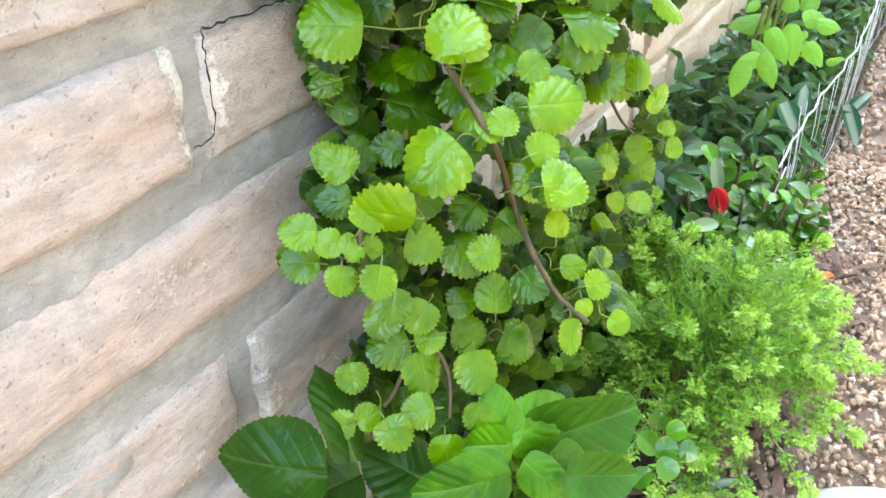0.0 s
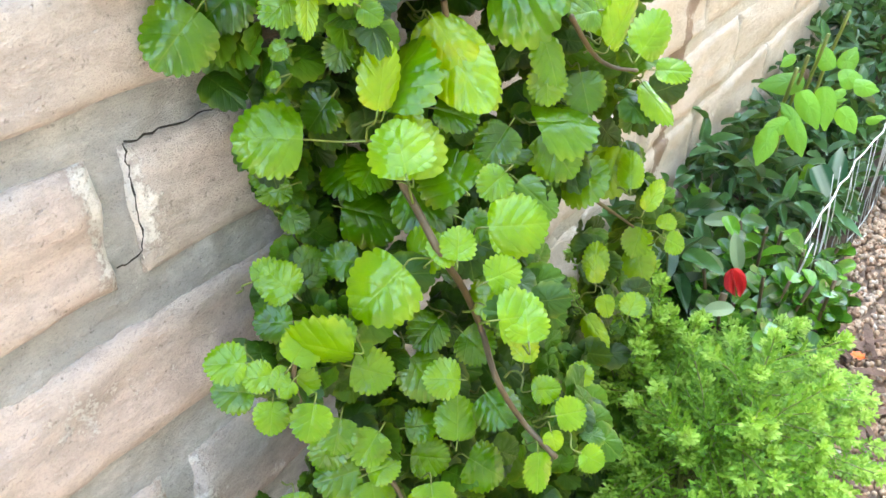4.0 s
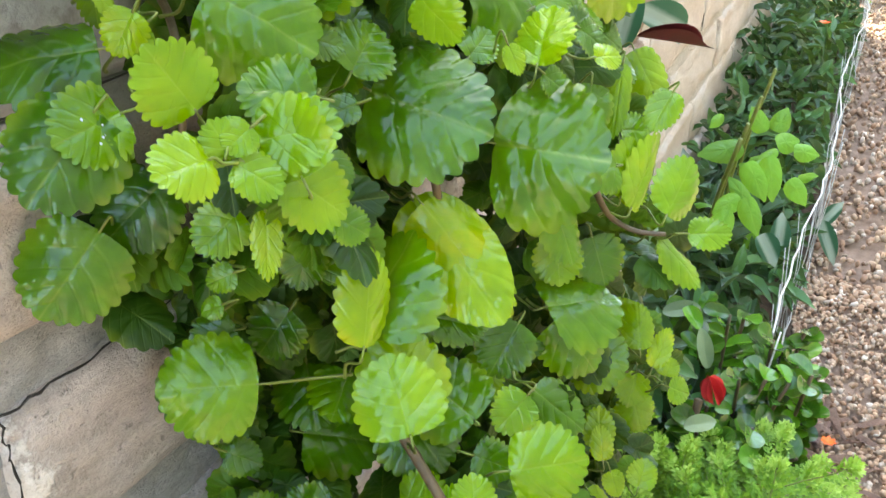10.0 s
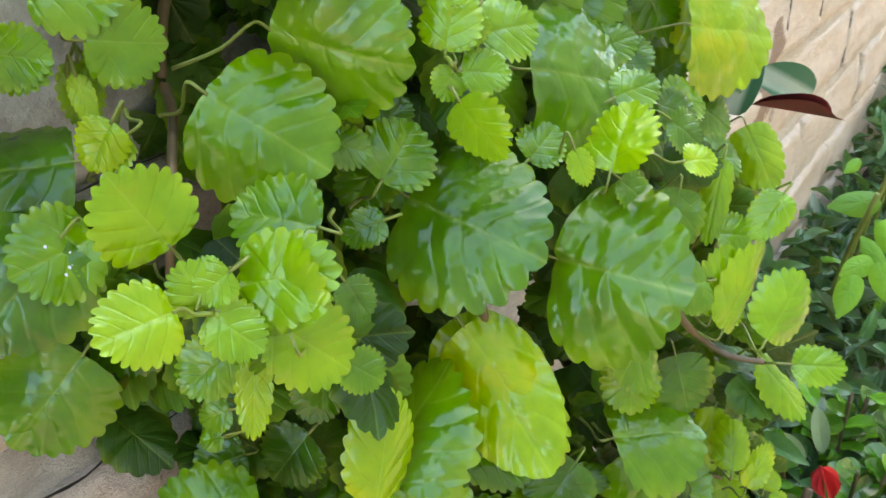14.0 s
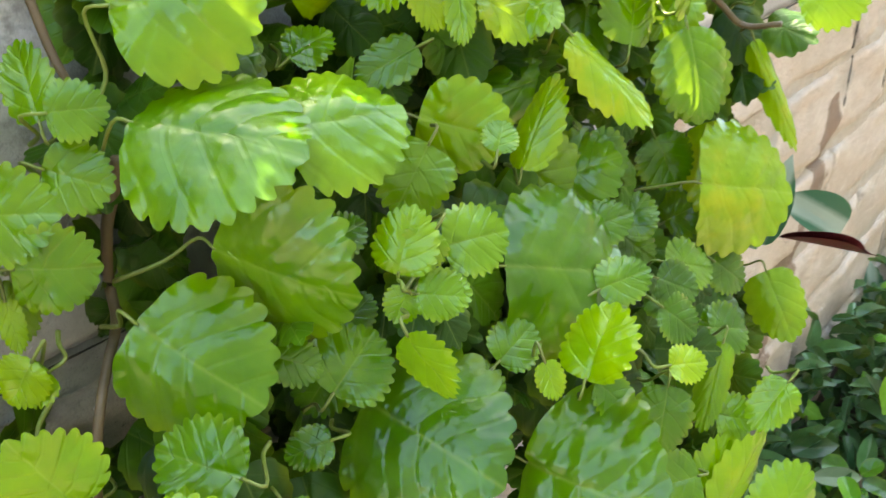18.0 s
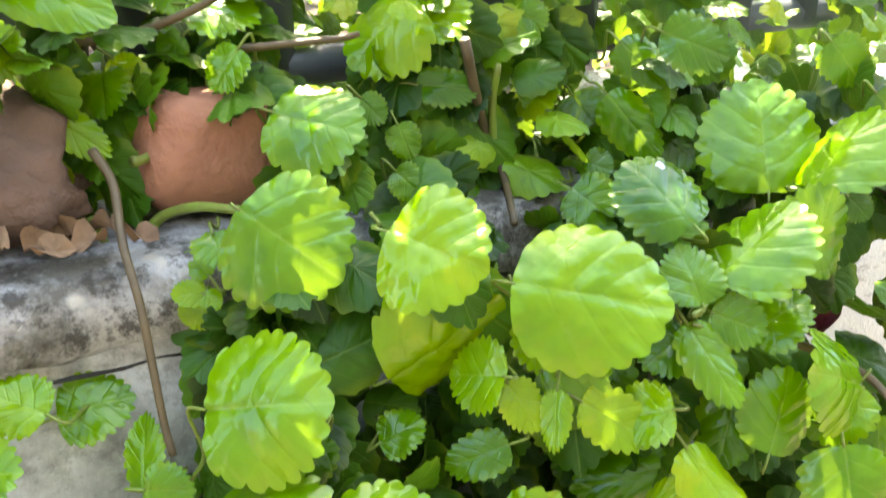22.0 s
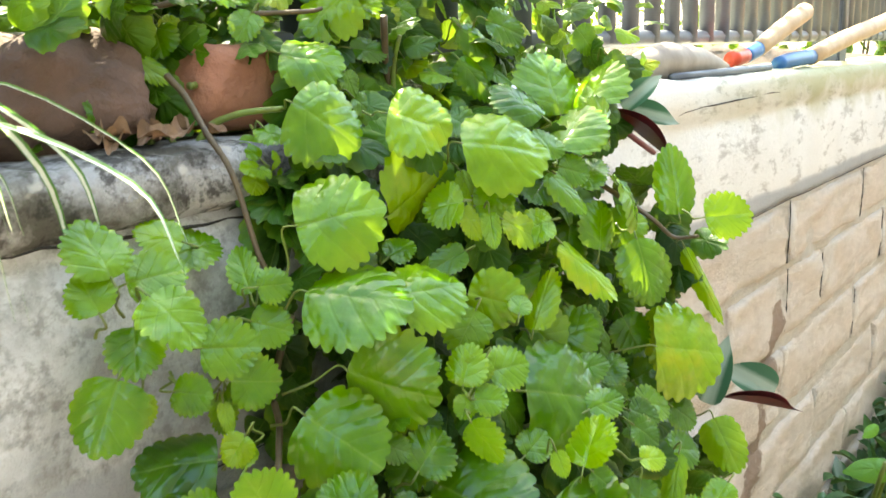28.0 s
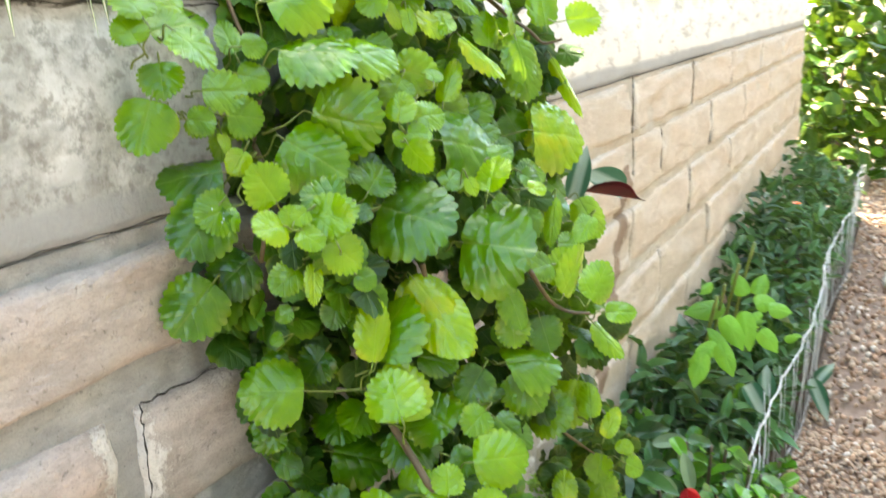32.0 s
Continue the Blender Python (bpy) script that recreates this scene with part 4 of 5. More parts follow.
leaf(441, -100, 598, 133, 6, 45, 28, 27, 64)
leaf(447, -118, 591, 135, 0, 55, 21, 21, 64)
leaf(459, -125, 586, -74, -42, -47, 21, 22, 62)
leaf(510, -134, 563, -59, -18, -54, 32, 32, 58)
leaf(570, -192, 534, 131, 10, 57, 28, 29, 60)
leaf(586, -188, 436, -61, -36, -41, 38, 40, 40)
leaf(533, -186, 451, -135, -53, 2, 37, 36, 48)
leaf(510, -144, 450, -129, -51, 16, 38, 37, 48)
leaf(559, -147, 440, -57, -11, -57, 33, 33, 50)
leaf(513, -153, 505, 168, -40, 48, 29, 30, 46)
leaf(451, -150, 577, -163, -52, 29, 26, 26, 48)
leaf(440, -121, 574, -152, -53, 16, 23, 23, 50)
leaf(466, -99, 451, -133, -55, -2, 27, 27, 44)
leaf(441, -120, 412, -38, 9, -57, 22, 23, 50)
leaf(441, -119, 408, 131, 7, 65, 25, 24, 52)
leaf(450, -144, 419, -105, -44, -44, 31, 30, 46)
leaf(483, -174, 417, 134, 1, 51, 28, 29, 52)
leaf(478, -187, 397, -141, -56, 7, 30, 30, 46)
leaf(517, -200, 409, -161, -50, 32, 26, 25, 46)
leaf(508, -134, 459, 139, -8, 50, 37, 37, 36)
leaf(566, -190, 472, 25, 55, -25, 35, 35, 44)
leaf(589, -69, 644, -59, -15, -50, 49, 48, 24)
leaf(534, -70, 603, -24, 26, -53, 21, 22, 30)
leaf(567, -99, 613, 125, 9, 58, 27, 28, 26)
leaf(496, -93, 597, 132, 4, 55, 28, 28, 20)
leaf(452, -90, 559, 129, 11, 53, 30, 30, 40)
leaf(562, -196, 648, 25, 54, -16, 24, 24, 60)
leaf(571, -215, 632, -41, 19, -58, 26, 26, 58)
leaf(548, -238, 621, -42, -3, -57, 36, 37, 62)
leaf(695, -192, 696, -90, -47, -44, 41, 41, 46)
leaf(603, -178, 680, 79, 25, 33, 43, 47, 30)
leaf(611, -256, 496, -36, -7, -54, 29, 25, 62)
leaf(585, -254, 477, -145, -54, 29, 31, 24, 60)
leaf(602, -283, 477, -69, -27, -46, 21, 21, 62)
leaf(923, -198, 503, -172, -51, 35, 32, 32, 60)
leaf(908, -232, 506, -61, -25, -54, 23, 23, 58)
leaf(452, -131, 588, 163, -35, 49, 14, 14, 62)
leaf(548, -135, 823, -65, -32, -54, 16, 17, 40)
leaf(508, -127, 879, 159, -25, 55, 13, 14, 58)
leaf(514, -144, 858, 69, 59, 55, 33, 33, 60)
leaf(501, -121, 875, 12, 47, -29, 10, 11, 46)
leaf(480, -164, 607, 123, 8, 107, 47, 46, 60)
leaf(493, -59, 622, -37, 12, -52, 26, 26, 46)
leaf(537, -60, 615, -42, 4, -57, 23, 23, 34)
leaf(485, -140, 600, -17, 34, -52, 21, 21, 36)
leaf(693, -186, 705, -44, -2, -25, 52, 55, 40)
leaf(554, -180, 648, -27, 29, -42, 23, 23, 60)
leaf(554, -259, 606, 38, 54, -2, 27, 28, 58)
leaf(744, -214, 763, -3, 55, -52, 37, 25, 70)
leaf(708, -183, 768, -114, -56, -3, 36, 28, 46)
leaf(659, -181, 712, 166, -40, 42, 33, 32, 14)
leaf(615, -204, 698, 157, -31, 47, 24, 24, 44)
leaf(761, -240, 748, -21, 43, -62, 41, 32, 66)
leaf(759, -255, 739, -65, -0, -49, 27, 20, 50)
leaf(793, -232, 714, -89, -42, -9, 42, 25, 60)
leaf(745, -221, 756, -15, 44, -82, 51, 30, 74)
leaf(745, -210, 783, 152, 2, 51, 25, 27, 44)
leaf(533, -38, 937, -60, -23, -53, 25, 24, 48)
leaf(500, -37, 942, -78, -31, -49, 19, 20, 50)
leaf(628, -140, 914, -48, 1, -52, 17, 17, 46)
leaf(634, -141, 938, 168, -47, 57, 16, 16, 56)
leaf(574, -82, 745, 144, -47, 51, 29, 31, 8)
leaf(621, -99, 873, 168, -42, 33, 26, 26, 22)
leaf(639, -65, 988, -22, 29, -34, 19, 20, 46)
leaf(740, -72, 962, -74, -35, -53, 21, 23, 34)
leaf(790, -132, 971, 16, 64, -48, 36, 30, 50)
leaf(713, -83, 1019, -41, 11, -48, 26, 25, 44)
leaf(747, -119, 999, 143, -13, 42, 25, 25, 66)
leaf(705, -96, 1009, -130, -58, -6, 24, 12, 70)
leaf(737, -106, 927, -65, -46, -70, 38, 40, 66)
leaf(718, -121, 929, 6, 55, -1, 45, 21, 76)
leaf(800, -129, 868, -15, 41, -34, 26, 26, 44)
leaf(750, -124, 983, -76, -40, -16, 51, 24, 84)
leaf(687, -130, 949, 20, 47, -18, 14, 14, 42)
leaf(709, -70, 1034, -81, -54, 3, 28, 27, 74)
leaf(704, 20, 1156, 161, -37, 43, 41, 42, 70)
leaf(702, 18, 1139, 8, 48, -32, 33, 33, 68)
leaf(697, 32, 1188, -114, -54, -8, 23, 24, 50)
leaf(610, 61, 1157, -36, -8, -26, 31, 31, 48)
leaf(622, 26, 1140, 179, -47, 35, 20, 20, 48)
leaf(569, 55, 1133, -111, -53, -19, 22, 23, 46)
leaf(832, -140, 996, -163, 30, 66, 43, 40, 58)
leaf(632, -128, 794, -110, -34, -30, 79, 48, 80, shape=13)

# inner leaves between outer ones and wall, along the camera's view, darkened as shade
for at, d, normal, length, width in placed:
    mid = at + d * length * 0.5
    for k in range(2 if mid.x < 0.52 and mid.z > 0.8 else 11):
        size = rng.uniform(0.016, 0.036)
        along_view = Vector((0.85, 0.45, -0.3) if mid.z < 0.72 else (0.62, 0.7, -0.3) if k % 2 else (0.5, 0.6, -0.6)).normalized()
        reach = rng.uniform(0.15, 1.0) * min(0.16, max(0.03, -mid.y / along_view.y))
        p = mid + along_view * reach + wobble((0, 0, 0), (0.18 if mid.z < 0.8 else 0.3) * length)
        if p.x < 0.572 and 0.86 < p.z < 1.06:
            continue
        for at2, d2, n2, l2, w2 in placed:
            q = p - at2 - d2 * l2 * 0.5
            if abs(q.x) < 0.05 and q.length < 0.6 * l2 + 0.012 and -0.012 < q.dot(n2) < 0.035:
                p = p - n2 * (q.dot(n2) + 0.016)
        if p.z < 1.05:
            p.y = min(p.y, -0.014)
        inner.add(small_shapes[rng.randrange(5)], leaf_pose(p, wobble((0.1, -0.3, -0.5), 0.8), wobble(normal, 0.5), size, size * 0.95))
tagged(part("inner_leaves", inner.mesh("inner_leaves", [M_FILL]), vine, "small inner vine leaves with shade in their green"), kind="stuff")

# darkened leaves added in the hollow under the vine to stand in for shade
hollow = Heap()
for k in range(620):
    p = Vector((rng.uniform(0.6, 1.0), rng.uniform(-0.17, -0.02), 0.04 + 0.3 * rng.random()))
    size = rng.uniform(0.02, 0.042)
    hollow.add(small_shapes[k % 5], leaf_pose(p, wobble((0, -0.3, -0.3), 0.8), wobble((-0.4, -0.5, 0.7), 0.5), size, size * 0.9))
tagged(new("undergrowth", hollow.mesh("undergrowth", [M_FILL])), "darkened leaves added for shade in the hollow under the vine", "plants", kind="stuff")

# ---- other leafy plants ----
def leaf_mesh(name, material, *shape, **more):
    v, f, uv = leaf_shape(*shape, **more)
    return mesh_of(name, v, f, [material], None, uv)


KINDS = {
    "hyd": [leaf_mesh("leaf", M_HYD, 152, (0.0, 0.12, 0.24, 0.37, 0.5, 0.63, 0.76, 0.88, 1.0), 24, 0.06, 0.1, (0.15, -0.2, -0.1)[s], 0.06, 0.026, (0.1, 0.3, 0.25)[s], s, veins=6, point=0.1, fold=0.12, blunt=0.8) for s in range(3)],
    "jade": [leaf_mesh("leaf", M_JADE, 20, (0.0, 0.6, 1.0), 1, 0.0, -0.15, 0.2, 0.0, 0.06, 0.05, s, notch=0.0, point=0.0) for s in range(2)],
    "grey": [leaf_mesh("leaf", M_GREY, 24, (0.0, 0.6, 1.0), 1, 0.0, -0.05, 0.15, 0.0, 0.02, 0.1, s, notch=0.0) for s in range(2)],
    "shrub": [leaf_mesh("leaf", M_SHRUB, 40, (0.0, 0.4, 0.8, 1.0), 8, 0.03, 0.2, -0.2, 0.03, 0.03, 0.3, s, point=0.12) for s in range(2)],
    "zebra": [leaf_mesh("leaf", M_ZEBRA, 24, (0.0, 0.5, 1.0), 1, 0.0, 0.15, 0.3, 0.02, 0.0, 0.15, s, point=0.15) for s in range(2)],
    "maroon": [leaf_mesh("leaf", M_MAROON, 24, (0.0, 0.5, 1.0), 1, 0.0, 0.1, 0.9, 0.03, 0.0, 0.1, s, point=0.2) for s in range(2)],
}


def blade(owner, x, y, z, around, rise, roll, length, width, tone=50):
    """A leaf of another plant, placed as the vine's leaves are."""
    at = Vector((x, y, z)) / 1000
    a, e = radians(around), radians(rise)
    d = Vector((math.cos(e) * math.cos(a), math.cos(e) * math.sin(a), math.sin(e)))
    s = d.cross(Vector((0, 0, 1))).normalized()
    n = s.cross(d) * math.cos(radians(roll)) - s * math.sin(radians(roll))
    kinds = KINDS[owner["leaf_kind"]]
    ob = part("leaf", kinds[len(owner.children) % len(kinds)], owner, "", leaf_pose(at, d, n, length / 1000, width / 1000))
    ob.color = (tone / 100, 0, 0, 1)


def plant(leaf_kind, name, label, category):
    ob = thing(name, label, category)
    ob["leaf_kind"] = leaf_kind
    return ob


def stalk(owner, radius, material, *points):
    part("stalk", mesh_of("stalk", *tube(spline(points, 4), radius, 6), [material]), owner)


hyd_plant = plant("hyd", "broad_leaf_plant", "low plant with broad glossy dark green leaves in the bed", "plant")
blade(hyd_plant, 538, -230, 352, -48, 7, -76, 112, 93, 44)
blade(hyd_plant, 517, -227, 373, -33, 12, -59, 70, 54, 84)
blade(hyd_plant, 522, -225, 381, 72, 62, 24, 44, 33, 88)
blade(hyd_plant, 519, -232, 371, 133, 12, 51, 44, 37, 86)
blade(hyd_plant, 398, -119, 390, 118, 2, 63, 93, 80, 6)
blade(hyd_plant, 425, -126, 381, 47, 51, -44, 80, 62, 8)
blade(hyd_plant, 513, -225, 369, -7, 41, -39, 37, 23, 90)
blade(hyd_plant, 531, -263, 366, -65, -63, -62, 66, 58, 50)
blade(hyd_plant, 483, -249, 377, 138, -9, 72, 78, 61, 56)
blade(hyd_plant, 505, -290, 375, -57, -6, -59, 60, 47, 36)
blade(hyd_plant, 493, -255, 386, -83, -35, -38, 55, 38, 66)
blade(hyd_plant, 522, -148, 272, 115, 35, 33, 74, 73, 6)
blade(hyd_plant, 484, -86, 290, 141, -8, 32, 81, 72, 6)
blade(hyd_plant, 433, -70, 307, 136, 3, 32, 58, 58, 6)
stalk(hyd_plant, 0.006, M_PETIOLE, (0.6, -0.16, 0.03), (0.57, -0.18, 0.2), (0.53, -0.215, 0.35))
stalk(hyd_plant, 0.006, M_PETIOLE, (0.56, -0.09, 0.03), (0.54, -0.08, 0.2), (0.52, -0.06, 0.32))
grey_plant = plant("grey", "grey_succulent", "succulent with grey green paddle leaves beside the jade plant", "succulent")
blade(grey_plant, 1335, -216, 234, 49, 66, 23, 57, 23)
blade(grey_plant, 1423, -127, 255, -64, 10, -41, 57, 26)
blade(grey_plant, 1294, -202, 244, 100, 43, 45, 47, 24)
blade(grey_plant, 1166, -216, 256, -64, 13, -36, 40, 23)
blade(grey_plant, 997, -166, 97, 49, 69, 16, 44, 37)
blade(grey_plant, 1048, -217, 36, 125, 13, 36, 42, 30)
blade(grey_plant, 888, -145, 153, -70, -2, -35, 31, 19)
stalk(grey_plant, 0.006, M_STEM, (1.2, -0.2, 0.02), (1.22, -0.21, 0.12), (1.25, -0.22, 0.24))
jade_plant = plant("jade", "jade_plant", "small jade plant with round fleshy green leaves", "succulent")
blade(jade_plant, 1025, -175, 81, -79, -6, -35, 30, 29)
blade(jade_plant, 982, -191, 129, 175, -39, 17, 32, 26)
blade(jade_plant, 680, -323, 266, -63, 22, -34, 24, 25)
blade(jade_plant, 687, -324, 260, 108, 42, 39, 30, 26)
blade(jade_plant, 663, -333, 278, -119, -39, -20, 25, 24)
blade(jade_plant, 711, -325, 264, -58, 29, -34, 23, 23)
blade(jade_plant, 645, -328, 275, 154, -25, 23, 25, 21)
blade(jade_plant, 689, -344, 268, -72, 11, -33, 20, 24)
blade(jade_plant, 718, -311, 260, -12, 68, -22, 21, 22)
shrub_plant = plant("shrub", "pale_shrub", "soft pale green leafy shrub beside the wall", "shrub")
blade(shrub_plant, 1842, -163, 379, 128, 1, 46, 74, 46)
blade(shrub_plant, 1712, -187, 404, -116, -46, -35, 66, 40)
blade(shrub_plant, 1520, -188, 401, 174, -47, 15, 57, 35)
blade(shrub_plant, 1606, -195, 386, 139, -15, 37, 44, 33)
blade(shrub_plant, 1573, -207, 402, -127, -50, -27, 57, 34)
blade(shrub_plant, 1742, -219, 408, -150, -54, -13, 69, 39)
blade(shrub_plant, 1999, -203, 359, -30, 61, -32, 48, 38)
blade(shrub_plant, 1895, -215, 374, -69, 17, -48, 40, 42)
blade(shrub_plant, 1858, -249, 381, -76, -3, -48, 44, 35)
blade(shrub_plant, 1992, -182, 358, 84, 62, 53, 49, 38)
blade(shrub_plant, 1643, -205, 362, 92, 53, 53, 46, 28)
blade(shrub_plant, 1640, -34, 206, -81, -14, -42, 45, 31)
blade(shrub_plant, 1679, -12, 191, 180, 75, 150, 19, 32)
blade(shrub_plant, 1687, -260, 395, -109, -41, -40, 46, 34)
blade(shrub_plant, 1731, -203, 368, 104, 48, 59, 33, 29)
for k in range(12):
    at = Vector((rng.uniform(1.75, 2.3), rng.uniform(-0.26, -0.08), rng.uniform(0.2, 0.34)))
    part("leaf", KINDS["shrub"][k % 2], shrub_plant, "", leaf_pose(at, wobble((0, -0.4, -0.2), 0.9), wobble((-0.4, -0.4, 1), 0.4), rng.uniform(0.035, 0.055), rng.uniform(0.024, 0.034)))
for sx in (1.75, 1.85, 1.98, 2.15):
    stalk(shrub_plant, 0.004, M_PETIOLE, (sx, -0.12, 0.03), (sx + 0.03, -0.13, 0.25), (sx + rng.uniform(-0.06, 0.06), -0.17, 0.44))
zebra_plant = plant("zebra", "striped_trailing_plant", "trailing plant with silver striped leaves on the wall", "plant")
blade(zebra_plant, 845, -330, 52, -56, 13, -30, 67, 22)
blade(zebra_plant, 836, -317, 64, -73, -10, -31, 52, 25)
blade(zebra_plant, 1816, -220, 221, -120, -46, -31, 59, 43)
blade(zebra_plant, 1864, -252, 169, 7, 68, -4, 67, 39)
blade(zebra_plant, 2186, -312, 97, -126, -53, -31, 93, 38)
blade(zebra_plant, 2290, -312, 35, -43, 42, -34, 73, 35)
blade(zebra_plant, 2083, -41, 159, 50, 67, 25, 90, 43)
blade(zebra_plant, 1054, -181, 785, 129, 32, 61, 49, 35)
blade(zebra_plant, 1003, -135, 782, -29, 70, -48, 59, 27)
blade(zebra_plant, 897, -96, 1064, -51, 42, -65, 36, 19)
blade(zebra_plant, 916, -90, 1061, -63, -12, -62, 39, 20)
maroon_plant = plant("maroon", "maroon_shoot", "dark maroon curled shoots hanging from the wall", "plant")
blade(maroon_plant, 995, -154, 795, -56, -10, -53, 64, 5)
blade(maroon_plant, 895, -85, 1061, -63, -37, -64, 62, 5)
blade(maroon_plant, 938, -28, 948, -13, 41, -39, 25, 14)
stalk(maroon_plant, 0.003, M_MAROON, (1.0, -0.02, 0.84), (1.02, -0.1, 0.82), (1.08, -0.155, 0.79))
stalk(maroon_plant, 0.003, M_MAROON, (0.93, 0.02, 1.07), (0.96, -0.03, 1.06), (1.06, -0.05, 1.01))

# the larger jade plant by the wire
big_jade = plant("jade", "jade_plant", "spreading jade plant with round fleshy leaves by the wire fence", "succulent")
for k in range(56):
    foot = Vector((rng.uniform(1.25, 1.45), rng.uniform(-0.3, -0.16), 0.03))
    tip = Vector((rng.uniform(1.18, 1.52), rng.uniform(-0.37, -0.15), rng.uniform(0.15, 0.27)))
    foot = foot.lerp(Vector((tip.x, tip.y, 0.03)), 0.6)
    stalk(big_jade, 0.0028, M_STEM, foot, foot.lerp(tip, 0.5) + Vector((0, 0, 0.01)), tip)
    for j in range(9):
        p = foot.lerp(tip, 1 - j * 0.07)
        a = rng.uniform(0, 6.28)
        part("leaf", KINDS["jade"][j % 2], big_jade, "", leaf_pose(p, (math.cos(a), math.sin(a), rng.uniform(0.1, 0.9)), wobble((-0.3, -0.3, 1), 0.3), rng.uniform(0.027, 0.043), rng.uniform(0.022, 0.033)))

# red flower fallen into the jade, and two small orange flowers
flower = thing("red_flower", "single red tubular flower lying among the succulent leaves", "flower")
for k in range(5):
    a = k * 1.256
    part("petal", leaf_mesh("petal", M_RED, 20, (0.0, 0.5, 1.0), 1, 0.0, 0.1, 0.5, 0.02, 0.0, -0.1, k), flower, "",
         leaf_pose((1.222, -0.232, 0.302), (0.07 * math.cos(a) + 0.1, 0.07 * math.sin(a) - 0.3, -0.9), (math.cos(a), math.sin(a), 0.2), 0.043, 0.011))
for at in ((2.32, -0.24, 0.5), (1.5, -0.4, 0.03)):
    f = thing("orange_flower", "tiny orange flower head", "flower", "orange flowers")
    for k in range(7):
        a = k * 0.9
        part("petal", leaf_mesh("petal", M_ORANGE, 12, (0.0, 1.0), 1, 0.0, 0.1, 0.1, 0.0, 0.0, 0.0, k), f, "", leaf_pose(at, (math.cos(a), math.sin(a), 0.4), (0, 0, 1), 0.013, 0.009))

# feathery light green plant: sprays of tiny leaves
fern = thing("feathery_plant", "bushy plant with feathery sprays of tiny light green leaves", "plant")
tiny = ([(0, 0, 0), (0.5, 0.5, 0.12), (0, 1, 0), (-0.5, 0.5, 0.12)], [(0, 1, 2), (0, 2, 3)], [(0.5, 0), (1, 0.5), (0.5, 1), (0, 0.5)])
sprays, twigs = Heap(), Heap()
for k in range(265):
    u, v = rng.uniform(0, 1), rng.uniform(0, 1)
    root = Vector((1.02 + 0.2 * (u - 0.5), -0.27 + 0.16 * (v - 0.5), 0.03))
    a = rng.uniform(0, 6.283)
    r = rng.uniform(0.15, 1) ** 0.6
    tip = Vector((1.04 + 0.28 * r * math.cos(a), -0.305 + 0.165 * r * math.sin(a), 0.05 + 0.24 * math.sqrt(max(0, 1 - 0.9 * r * r)) * rng.uniform(0.6, 1.2) * (1.0 if math.cos(a) < 0.2 else 0.72)))
    tip += Vector((rng.uniform(-0.05, 0.05), rng.uniform(-0.04, 0.04), 0))
    if k >= 190:        # taller shoots against the wall
        root = Vector((rng.uniform(0.98, 1.12), rng.uniform(-0.2, -0.1), 0.03))
        tip = Vector((root.x + rng.uniform(-0.07, 0.05), rng.uniform(-0.21, -0.07), rng.uniform(0.18, 0.36)))
    tip.y = min(tip.y, -0.05)
    line = spline([root, root.lerp(tip, 0.45) + Vector((0, 0, 0.09)), tip + Vector((0, 0, 0.015)), tip + (tip - root).normalized() * 0.03], 5)
    tv, tf = tube(line, 0.0012, 3, False)
    twigs.add((tv, tf, None), Matrix())
    for i in range(5, len(line)):
        along = (line[i] - line[i - 1]).normalized()
        flat = along.cross(Vector((0, 0, 1))).normalized()
        lift = flat.cross(along)
        turn = rng.uniform(0, 6.28)
        for side in range(4):
            b = turn + side * 1.57
            out = wobble(along * 0.9 + flat * math.cos(b) * 0.8 + lift * math.sin(b) * 0.8, 0.25).normalized()
            for j in range(max(2, round(5 * (1.15 - i / len(line))))):
                p = line[i] + out * (0.003 + 0.0062 * j)
                for q in (-1, 1):
                    sprays.add(tiny, leaf_pose(p, wobble(out + out.cross(Vector((0, 0, 1))) * q * 0.8, 0.25), wobble((-0.3, -0.3, 1), 0.4), rng.uniform(0.006, 0.0095), 0.0042), 1 if i > len(line) - 6 or j > 3 else 0)
tagged(part("foliage", sprays.mesh("foliage", [M_FERN, M_FERN_TIP]), fern, "tiny light green leaves"), kind="stuff")
tagged(part("stem_tangle", twigs.mesh("stem_tangle", [M_PETIOLE]), fern, "thin green twigs"), kind="stuff")

# dark ground cover along the foot of the wall
cover = Heap()
slim = [leaf_shape(14, (0.0, 1.0), 1, 0.0, 0.15, 0.3, 0.03, 0.0, 0.25, s, point=0.12) for s in range(3)]
for k in range(2600):
    x = 1.25 + 3.15 * rng.uniform(0, 1) ** 1.3
    y = -0.28 + 0.265 * rng.uniform(0, 1) ** 0.9
    h = (0.12 + 0.16 * max(0, y + 0.28) / 0.28) * (1 + 0.5 * noise.noise(Vector((x * 3, y * 3, 0)))) * (1.0 if x < 2.6 else 1.25)
    p = Vector((x, y, 0.03 + h * rng.uniform(0.25, 1)))
    size = rng.uniform(0.035, 0.065)
    cover.add(slim[k % 3], leaf_pose(p, wobble((0, -0.3, 0.1), 0.9), wobble((-0.2, -0.3, 1), 0.5), size, size * rng.uniform(0.35, 0.5)))
tagged(new("ground_cover", cover.mesh("ground_cover", [M_GROUND_LEAF])), "dark green ground cover along the foot of the wall", "plants", kind="stuff")

